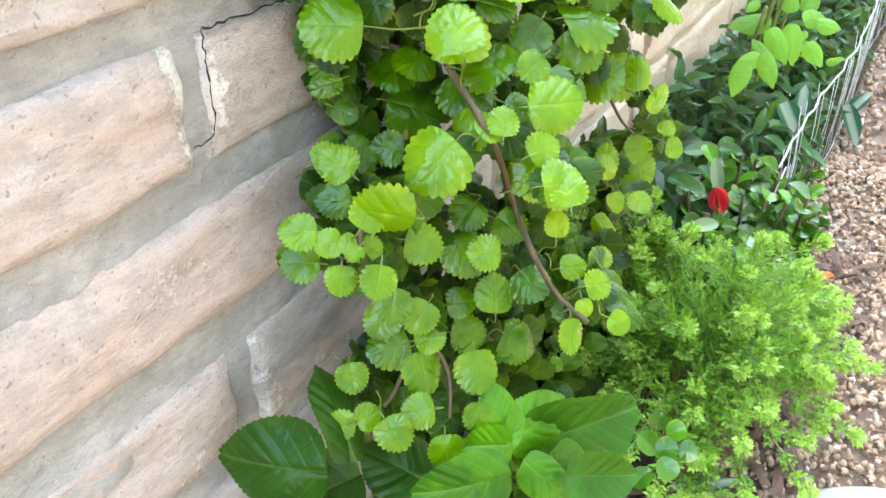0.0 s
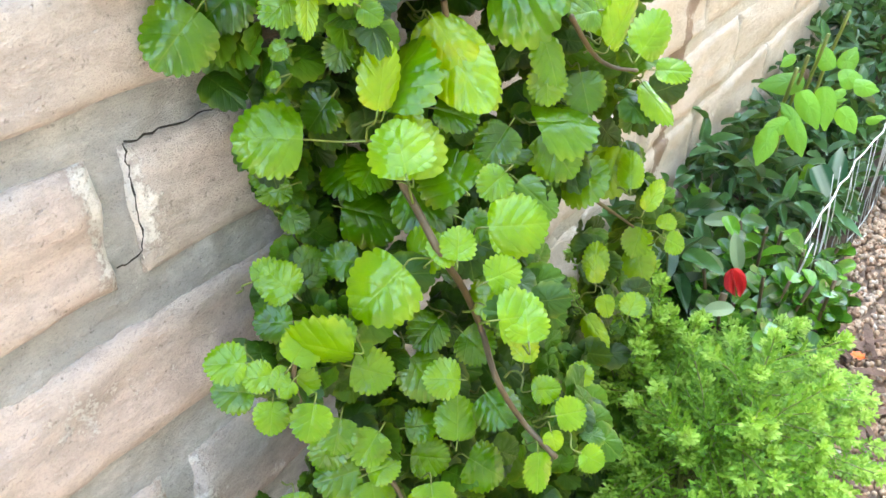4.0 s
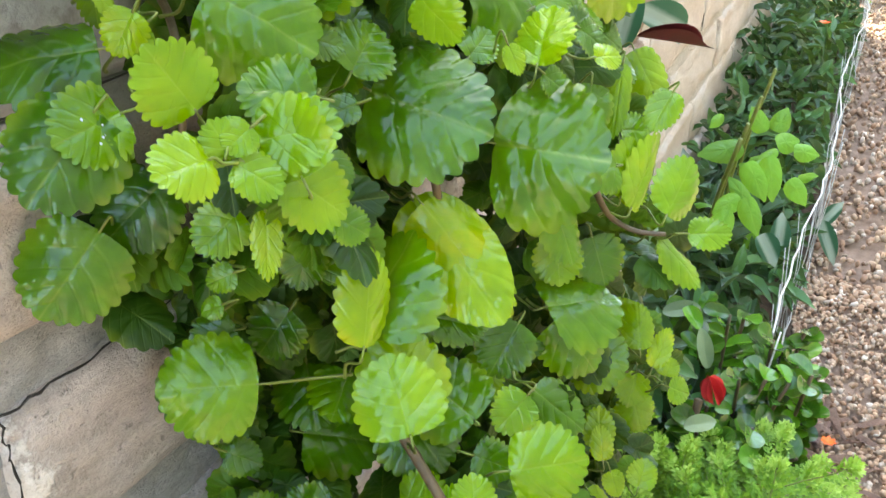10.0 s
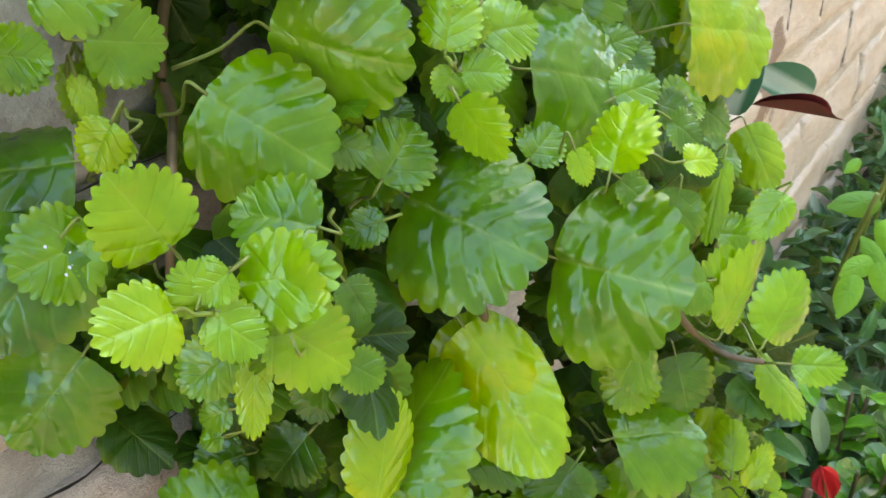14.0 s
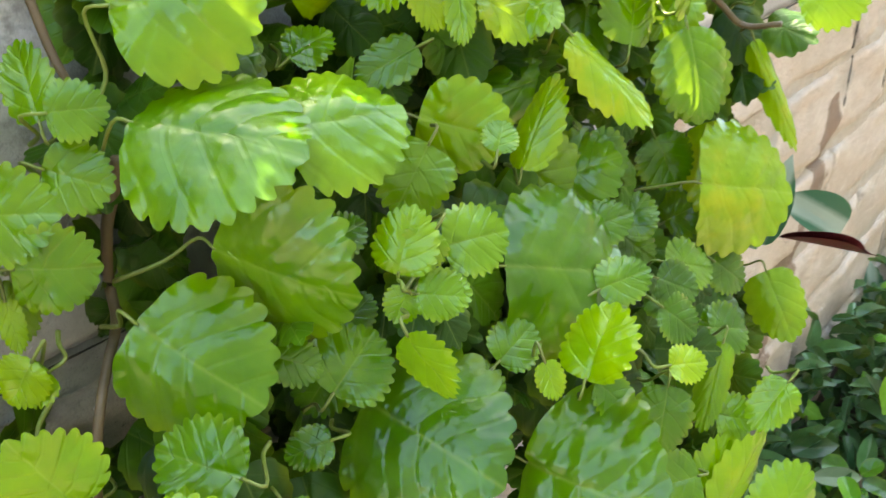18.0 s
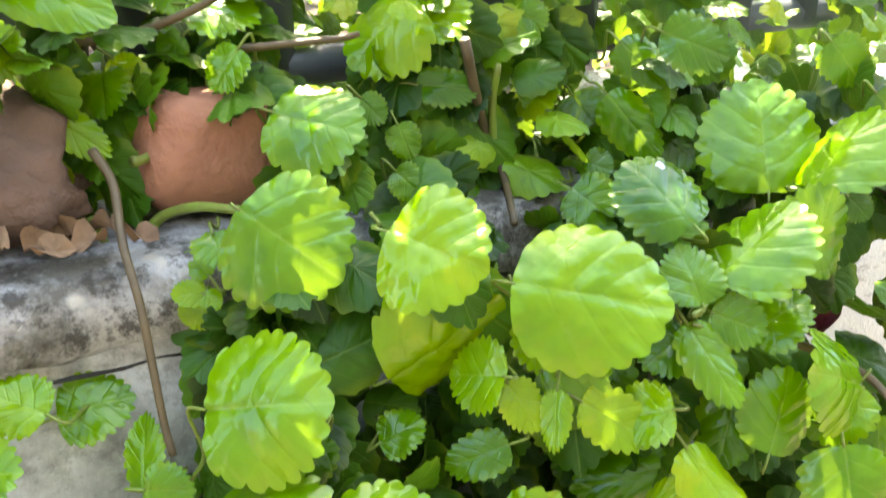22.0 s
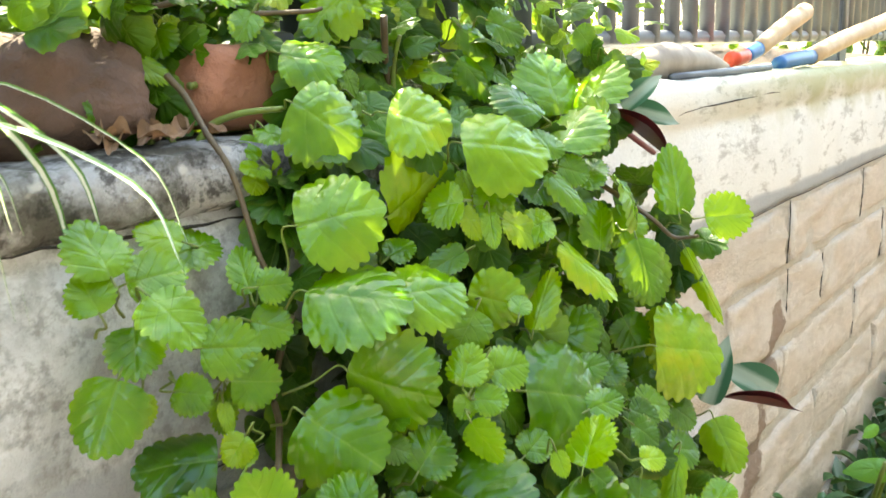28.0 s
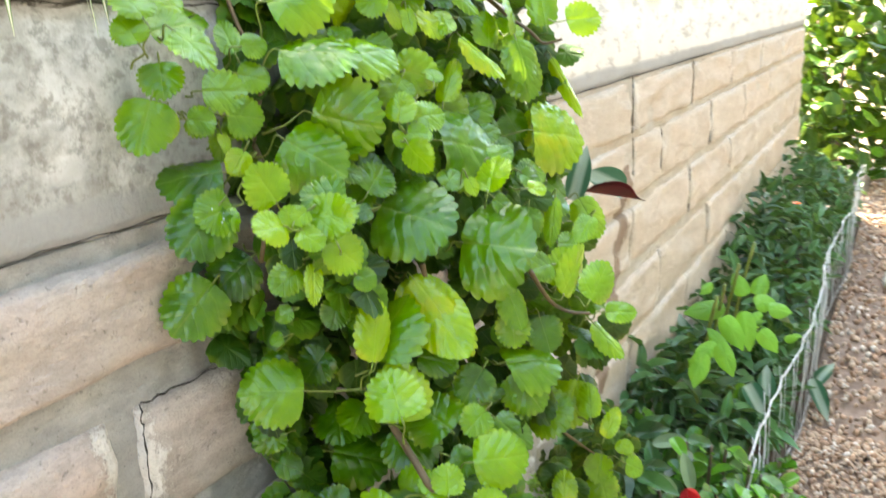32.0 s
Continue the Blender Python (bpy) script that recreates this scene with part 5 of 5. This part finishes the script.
# ---- wire fence round the bed ----
fence = thing("wire_fence", "low fence of white plastic coated wire along the bed", "fence", kind="structure")
wire = mesh_of("wire", *tube([(0, 0, 0), (0.004, 0.002, 0.09), (-0.003, 0, 0.18), (0, 0, 0.27)], 0.0009, 4), [M_WIRE])
for k in range(64):
    x = 1.44 + 0.045 * k
    part("wire", wire, fence, "", pose(x, -0.3 + 0.012 * math.sin(x * 5), 0.0, rng.uniform(-3, 3), rng.uniform(-4, 4), rng.uniform(0, 90)) @ Matrix.Diagonal((1, 1, rng.uniform(0.92, 1.03), 1)))
for z, r in ((0.262, 0.0018), (0.03, 0.001)):
    pts = [(1.42 + 0.06 * i, -0.3 + 0.012 * math.sin((1.42 + 0.06 * i) * 5) + rng.uniform(-0.004, 0.004), z + rng.uniform(-0.006, 0.006)) for i in range(49)]
    part("wire", mesh_of("wire", *tube(pts, r, 6), [M_WIRE]), fence)
pts = [(1.43, -0.3, 0.262), (1.36, -0.29, 0.2), (1.3, -0.27, 0.12), (1.27, -0.26, 0.05)]
part("wire", mesh_of("wire", *tube(spline(pts), 0.0015, 6), [M_WIRE]), fence)

# ---- gravel, bark and the flagstone ----
def pebble_shape(seed):
    r = random.Random(seed)
    bm = bmesh.new()
    bmesh.ops.create_icosphere(bm, subdivisions=1, radius=1)
    for v in bm.verts:
        v.co *= r.uniform(0.75, 1.15)
        v.co.z *= 0.7
    shape = ([tuple(v.co) for v in bm.verts], [tuple(v.index for v in f.verts) for f in bm.faces], None)
    bm.free()
    return shape


stones = [pebble_shape(s) for s in range(8)]
gravel = Heap()
for k in range(10500):
    near = rng.random() < 0.6
    x = rng.uniform(0.7, 2.1) if near else 2.0 + 3.6 * rng.random() ** 1.3
    y = -0.3 - (0.45 if near else 0.9) * rng.random() ** 1.2
    s = rng.uniform(0.003, 0.0072) if near else rng.uniform(0.005, 0.011)
    gravel.add(stones[k % 8], Matrix.Translation((x, y, 0.002)) @ Euler((rng.uniform(0, 6), rng.uniform(0, 6), rng.uniform(0, 6))).to_matrix().to_4x4() @ Matrix.Diagonal((s * 1.3, s, s, 1)))
tagged(new("gravel", gravel.mesh("gravel", [M_PEBBLE])), "loose pinkish brown gravel on the path", "gravel", kind="stuff")
bark = Heap()
chip = ([(-0.5, 0, 0), (0.5, 0.05, 0.05), (0.48, 1, 0.1), (-0.45, 0.95, 0), (0, 0.5, 0.25)], [(0, 1, 4), (1, 2, 4), (2, 3, 4), (3, 0, 4)], None)
for k in range(420):
    x, y = rng.uniform(0.55, 1.6), rng.uniform(-0.46, -0.1)
    bark.add(chip, leaf_pose((x, y, 0.035 if y > -0.33 else 0.012), (rng.uniform(-1, 1), rng.uniform(-1, 1), rng.uniform(-0.1, 0.3)), wobble((0, 0, 1), 0.3), rng.uniform(0.02, 0.07), rng.uniform(0.006, 0.018)))
tagged(new("bark_mulch", bark.mesh("bark_mulch", [M_ROCK])), "scattered dark bark chips and dry twigs", "mulch", kind="stuff")


def round_slab(name, centre, rx, ry, thick, material, seed):
    verts, faces, n = [], [], 32
    for ring, z in ((1.0, 0), (1.02, thick * 0.5), (0.99, thick * 0.9), (0.94, thick), (0.5, thick * 1.04)):
        for i in range(n):
            a = 2 * math.pi * i / n
            w = ring * (1 + 0.1 * noise.noise(Vector((math.cos(a) * 1.5, math.sin(a) * 1.5, seed))))
            verts.append((centre[0] + rx * w * math.cos(a), centre[1] + ry * w * math.sin(a), centre[2] + z))
    for j in range(4):
        for i in range(n):
            q = (i + 1) % n
            faces.append((j * n + i, j * n + q, (j + 1) * n + q, (j + 1) * n + i))
    faces.append(tuple(range(4 * n, 5 * n)))
    return tagged(new(name, mesh_of(name, verts, faces, [material])), "smooth grey green flagstone set in the gravel", "stone", "stepping stones")


round_slab("flagstone", (0.83, -0.6, -0.01), 0.185, 0.16, 0.045, M_SLAB, 1)
round_slab("flagstone", (1.75, -0.66, -0.01), 0.2, 0.16, 0.04, M_SLAB, 4)
round_slab("flagstone", (3.4, -0.62, -0.01), 0.24, 0.2, 0.04, M_SLAB, 7)

# ---- on top of the wall ----
def boulder(name, centre, size, material, label, seed, square=0.5, rough=0.06):
    bm = bmesh.new()
    bmesh.ops.create_icosphere(bm, subdivisions=4, radius=1)
    for v in bm.verts:
        c = v.co
        k = (abs(c.x) ** 4 + abs(c.y) ** 4 + abs(c.z) ** 4) ** -0.25
        c *= 1 + (k - 1) * square
        c *= 1 + rough * noise.noise(c * 1.4 + Vector((seed, 0, 0))) + 0.45 * rough * noise.noise(c * 5 + Vector((0, seed, 0))) + 0.15 * rough * noise.noise(c * 14 + Vector((0, 0, seed)))
        v.co = Vector((c.x * size[0], c.y * size[1], c.z * size[2])) + Vector(centre)
    me = bpy.data.meshes.new(name)
    bm.to_mesh(me)
    bm.free()
    me.materials.append(material)
    me.polygons.foreach_set("use_smooth", [True] * len(me.polygons))
    return tagged(new(name, me), label, "stone")


boulder("terracotta_lump", (0.612, 0.052, 1.094), (0.036, 0.03, 0.028), M_TERRACOTTA, "rounded worn terracotta lump on the wall top", 2, 0.92, 0.1)
boulder("rock", (0.5, 0.06, 1.094), (0.056, 0.036, 0.034), M_ROCK, "rough dark brown rock on the wall top", 5, 0.35, 0.34)
boulder("rock", (0.37, 0.07, 1.09), (0.06, 0.04, 0.035), M_ROCK, "rough dark brown rock on the wall top", 9, 0.35, 0.34)
for k in range(12):
    d = thing("dry_leaf", "crumpled dry brown leaf on the wall top", "leaf", "dry leaves on the wall")
    part("leaf_blade", leaf_mesh("leaf_blade", M_DRY, 24, (0.0, 0.35, 0.7, 1.0), 4, 0.05, 0.1, 0.5, 0.2, 0.12, 0.3, k), d, "", leaf_pose((0.5 + 0.006 * k, 0.014 + rng.uniform(-0.006, 0.016), 1.067 + rng.uniform(0, 0.006)), (rng.uniform(-1, 1), rng.uniform(-1, 1), 0.05), wobble((0, -0.3, 1), 0.6), 0.014, 0.011))

# spider plant hanging over the edge
spider = thing("spider_plant", "spider plant with arching green and white striped leaves", "plant")
for k in range(21):
    a = k * 2.4 + rng.uniform(-0.3, 0.3)
    out = Vector((math.cos(a) * 1.15, math.sin(a) * 0.7 - 0.35, 0)).normalized()
    if out.y > 0.35:
        out.y *= -1
    reach, rise, fall = rng.uniform(0.045, 0.12), rng.uniform(0.015, 0.04), rng.uniform(0.025, 0.075)
    root = Vector((0.356, -0.022, 1.07)) + out * 0.008
    line = spline([root, root + out * reach * 0.45 + Vector((0, 0, rise)), root + out * reach + Vector((0, 0, rise * 0.3 - fall * 0.3)), root + out * reach * 1.15 + Vector((0, 0, -fall))], 5)
    wide = rng.uniform(0.004, 0.0075)
    verts, faces, uvs = [], [], []
    for i, p in enumerate(line):
        t = i / (len(line) - 1)
        d = (line[min(i + 1, len(line) - 1)] - line[max(i - 1, 0)]).normalized()
        s = d.cross(out.cross(Vector((0, 0, 1)))).normalized()
        side = out.cross(Vector((0, 0, 1))).normalized()
        w = wide * min(1, 0.5 + t * 3) * (1 - t ** 2) + 0.0003
        for q, lift in ((-1, 0.0012), (-0.5, 0.0003), (0, 0), (0.5, 0.0003), (1, 0.0012)):
            verts.append(p + side * w * q + Vector((0, 0, lift)))
            uvs.append((0.5 + q / 2, t))
    for i in range(len(line) - 1):
        for q in range(4):
            faces.append((i * 5 + q, i * 5 + q + 1, i * 5 + q + 6, i * 5 + q + 5))
    part("leaf", mesh_of("leaf", verts, faces, [M_SPIDER], None, uvs), spider)

# loppers left on the wall: two blades, two wooden handles with coloured grips
tool = thing("garden_shears", "old garden shears with wooden handles lying on the wall top", "shears")
for name, pts, r, mat, label in (
        ("blade", [(1.19, 0.05, 1.086), (1.3, 0.05, 1.094), (1.42, 0.05, 1.09), (1.52, 0.048, 1.083)], (0.012, 0.026, 0.022, 0.006), M_BLADE, "grey scratched blade"),
        ("blade", [(1.26, 0.02, 1.078), (1.5, 0.022, 1.079), (1.66, 0.03, 1.08)], (0.004, 0.006, 0.005), M_STEEL, "dark blade"),
        ("ferrule", [(1.545, 0.05, 1.094), (1.6, 0.05, 1.098)], (0.012, 0.012), M_REDGRIP, "orange red grip"),
        ("ferrule", [(1.6, 0.05, 1.097), (1.66, 0.05, 1.108)], (0.011, 0.012), M_BLUE, "blue ferrule"),
        ("handle", [(1.66, 0.05, 1.108), (1.76, 0.05, 1.135), (1.9, 0.05, 1.17)], (0.013, 0.015, 0.016), M_WOOD, "pale wooden handle"),
        ("ferrule", [(1.7, 0.03, 1.084), (1.76, 0.03, 1.088), (1.88, 0.03, 1.092)], (0.011, 0.013, 0.013), M_BLUE, "blue ferrule"),
        ("handle", [(1.88, 0.03, 1.092), (2.15, 0.035, 1.125), (2.58, 0.04, 1.17)], (0.015, 0.017, 0.018), M_WOOD, "pale wooden handle")):
    part(name, mesh_of(name, *tube(spline(pts, 4), list(np.interp(np.linspace(0, 1, 4 * (len(pts) - 1) + 1), np.linspace(0, 1, len(r)), r)), 10), [mat]), tool, label)

# low leaves and shoots along the wall top, among the bars
edge = Heap()
for k in range(1900):
    x = rng.uniform(0.3, 1.16)
    p = Vector((x, rng.uniform(0.0 if x > 0.68 else 0.02 if 0.46 < x < 0.55 and k % 3 == 0 else 0.075, 0.3 if x > 0.55 or k % 3 else 0.1), 1.068 + 0.27 * rng.random() ** 1.3))
    size = rng.uniform(0.012, 0.032)
    edge.add(small_shapes[k % 5], leaf_pose(p, wobble((0, -0.5, 0.1), 0.8), wobble((-0.1, -0.6, 0.8), 0.6), size, size * 0.85))
tagged(new("wall_top_leaves", edge.mesh("wall_top_leaves", [M_BACK])), "tangle of small sunlit leaves on top of the wall", "plants", kind="stuff")

# sunlit bushes in the raised bed behind the railing
def bush(name, label, centre, size, count, leaf_size, material=M_BACK):
    ob = thing(name, label, "bush", "bushes behind the railing")
    heap = Heap()
    for k in range(count):
        v = Vector((rng.gauss(0, 1), rng.gauss(0, 1), rng.gauss(0, 1))).normalized() * rng.uniform(0.35, 1.0)
        p = Vector((centre[0] + v.x * size[0], centre[1] + v.y * size[1], centre[2] + v.z * size[2]))
        if p.z < 1.06 and p.y > -0.05 and p.x < WALL_END + 0.1:
            p.z = 2.12 - p.z
        s = leaf_size * rng.uniform(0.6, 1.3)
        heap.add(small_shapes[k % 5], leaf_pose(p, wobble((0, -0.3, -0.2), 1.0), wobble((0, -0.4, 1), 0.8), s, s * rng.uniform(0.5, 0.9)))
    tagged(part("crown", heap.mesh("crown", [material]), ob), kind="stuff")
    low = 1.05 if centre[1] > 0 and centre[0] < WALL_END else 0.0
    for k in range(5):
        tip = Vector((centre[0] + rng.uniform(-0.6, 0.6) * size[0], centre[1] + rng.uniform(-0.6, 0.6) * size[1], centre[2] + 0.4 * size[2]))
        root = Vector((centre[0] + rng.uniform(-0.1, 0.1), centre[1], low - 0.01))
        part("branch", mesh_of("branch", *tube(spline([root, root.lerp(tip, 0.5) + Vector((0, 0, 0.05)), tip], 4), 0.008, 6), [M_STEM]), ob)
    return ob


# Crown heights and leaf counts are chosen to filter the sun.
for cx, cy, cz, sx, sy, sz, count in ((0.05, 0.7, 1.55, 0.6, 0.35, 0.5, 700), (0.8, 0.8, 1.5, 0.5, 0.36, 0.52, 800), (0.62, 0.35, 1.25, 0.4, 0.14, 0.2, 260), (1.5, 0.95, 1.85, 0.45, 0.35, 0.85, 750), (1.5, 0.8, 1.3, 0.5, 0.3, 0.35, 420), (2.4, 0.9, 1.35, 0.6, 0.3, 0.4, 420), (3.5, 0.9, 1.5, 0.7, 0.35, 0.5, 420)):
    bush("bush", "sunlit leafy bush in the raised bed behind the railing", (cx, cy, cz), (sx, sy, sz), count, 0.05)
for cx, cy, cz, sx, sy, sz, count in ((5.3, -0.1, 0.6, 0.7, 0.5, 0.7, 900), (6.2, -1.2, 0.7, 0.8, 0.7, 0.8, 900), (6.0, 0.9, 1.2, 1.0, 0.8, 1.3, 900)):
    bush("bush", "dense green bush beyond the end of the wall", (cx, cy, cz), (sx, sy, sz), count, 0.09, M_FILL)

# ---- wear on the wall ----
def crack(radius, *points):
    """A thin dark crack, which wanders a little between the points."""
    line = [p + Vector((rng.uniform(-1, 1), 0, rng.uniform(-1, 1))) * 0.0016 for p in spline(points, 7)]
    part("crack", mesh_of("crack", *tube(line, [radius * rng.uniform(0.4, 1.3) for _ in line], 4), [M_CRACK]), wall, "thin dark crack")


crack(0.0008, (0.64, -0.004, 0.731), (0.58, -0.004, 0.735), (0.527, -0.005, 0.736), (0.488, -0.005, 0.737), (0.449, -0.005, 0.738))
crack(0.0007, (0.449, -0.005, 0.738), (0.448, -0.005, 0.718), (0.449, -0.005, 0.696), (0.444, -0.005, 0.658), (0.422, -0.005, 0.654))
crack(0.0006, (0.2, -0.003, 0.866), (0.32, -0.003, 0.867), (0.42, -0.003, 0.869), (0.55, -0.003, 0.868), (0.75, -0.003, 0.868))
crack(0.0009, (0.1, -0.002, 1.03), (0.3, -0.003, 1.03), (0.392, -0.003, 1.025), (0.5, -0.003, 1.018), (0.62, -0.003, 1.018))
crack(0.0009, (0.95, -0.006, 1.03), (1.05, -0.006, 1.035), (1.15, -0.006, 1.028), (1.3, -0.006, 1.04), (1.6, -0.006, 1.045))
crack(0.001, (1.1, -0.004, 0.868), (1.7, -0.004, 0.868), (2.4, -0.004, 0.869))
for cx, top, foot in ((1.7, 0.864, 0.76), (1.706, 0.75, 0.64), (1.92, 0.737, 0.63), (2.2, 0.86, 0.76), (2.42, 0.737, 0.63), (2.2, 0.6, 0.5), (2.7, 0.6, 0.5)):
    crack(0.0011, (cx, -0.002, top), (cx + 0.004, -0.002, (top + foot) / 2), (cx - 0.003, -0.002, foot))
chip_me = pebble_shape(77)
part("chip", mesh_of("chip", [Vector(v) * 0.004 for v in chip_me[0]], chip_me[1], [M_WIRE]), wall, "small white chip", pose(0.349, -0.007, 0.834))
crack(0.003, (0.33, -0.001, 1.026), (0.352, -0.001, 1.024), (0.36, -0.001, 1.012), (0.363, -0.001, 0.996))
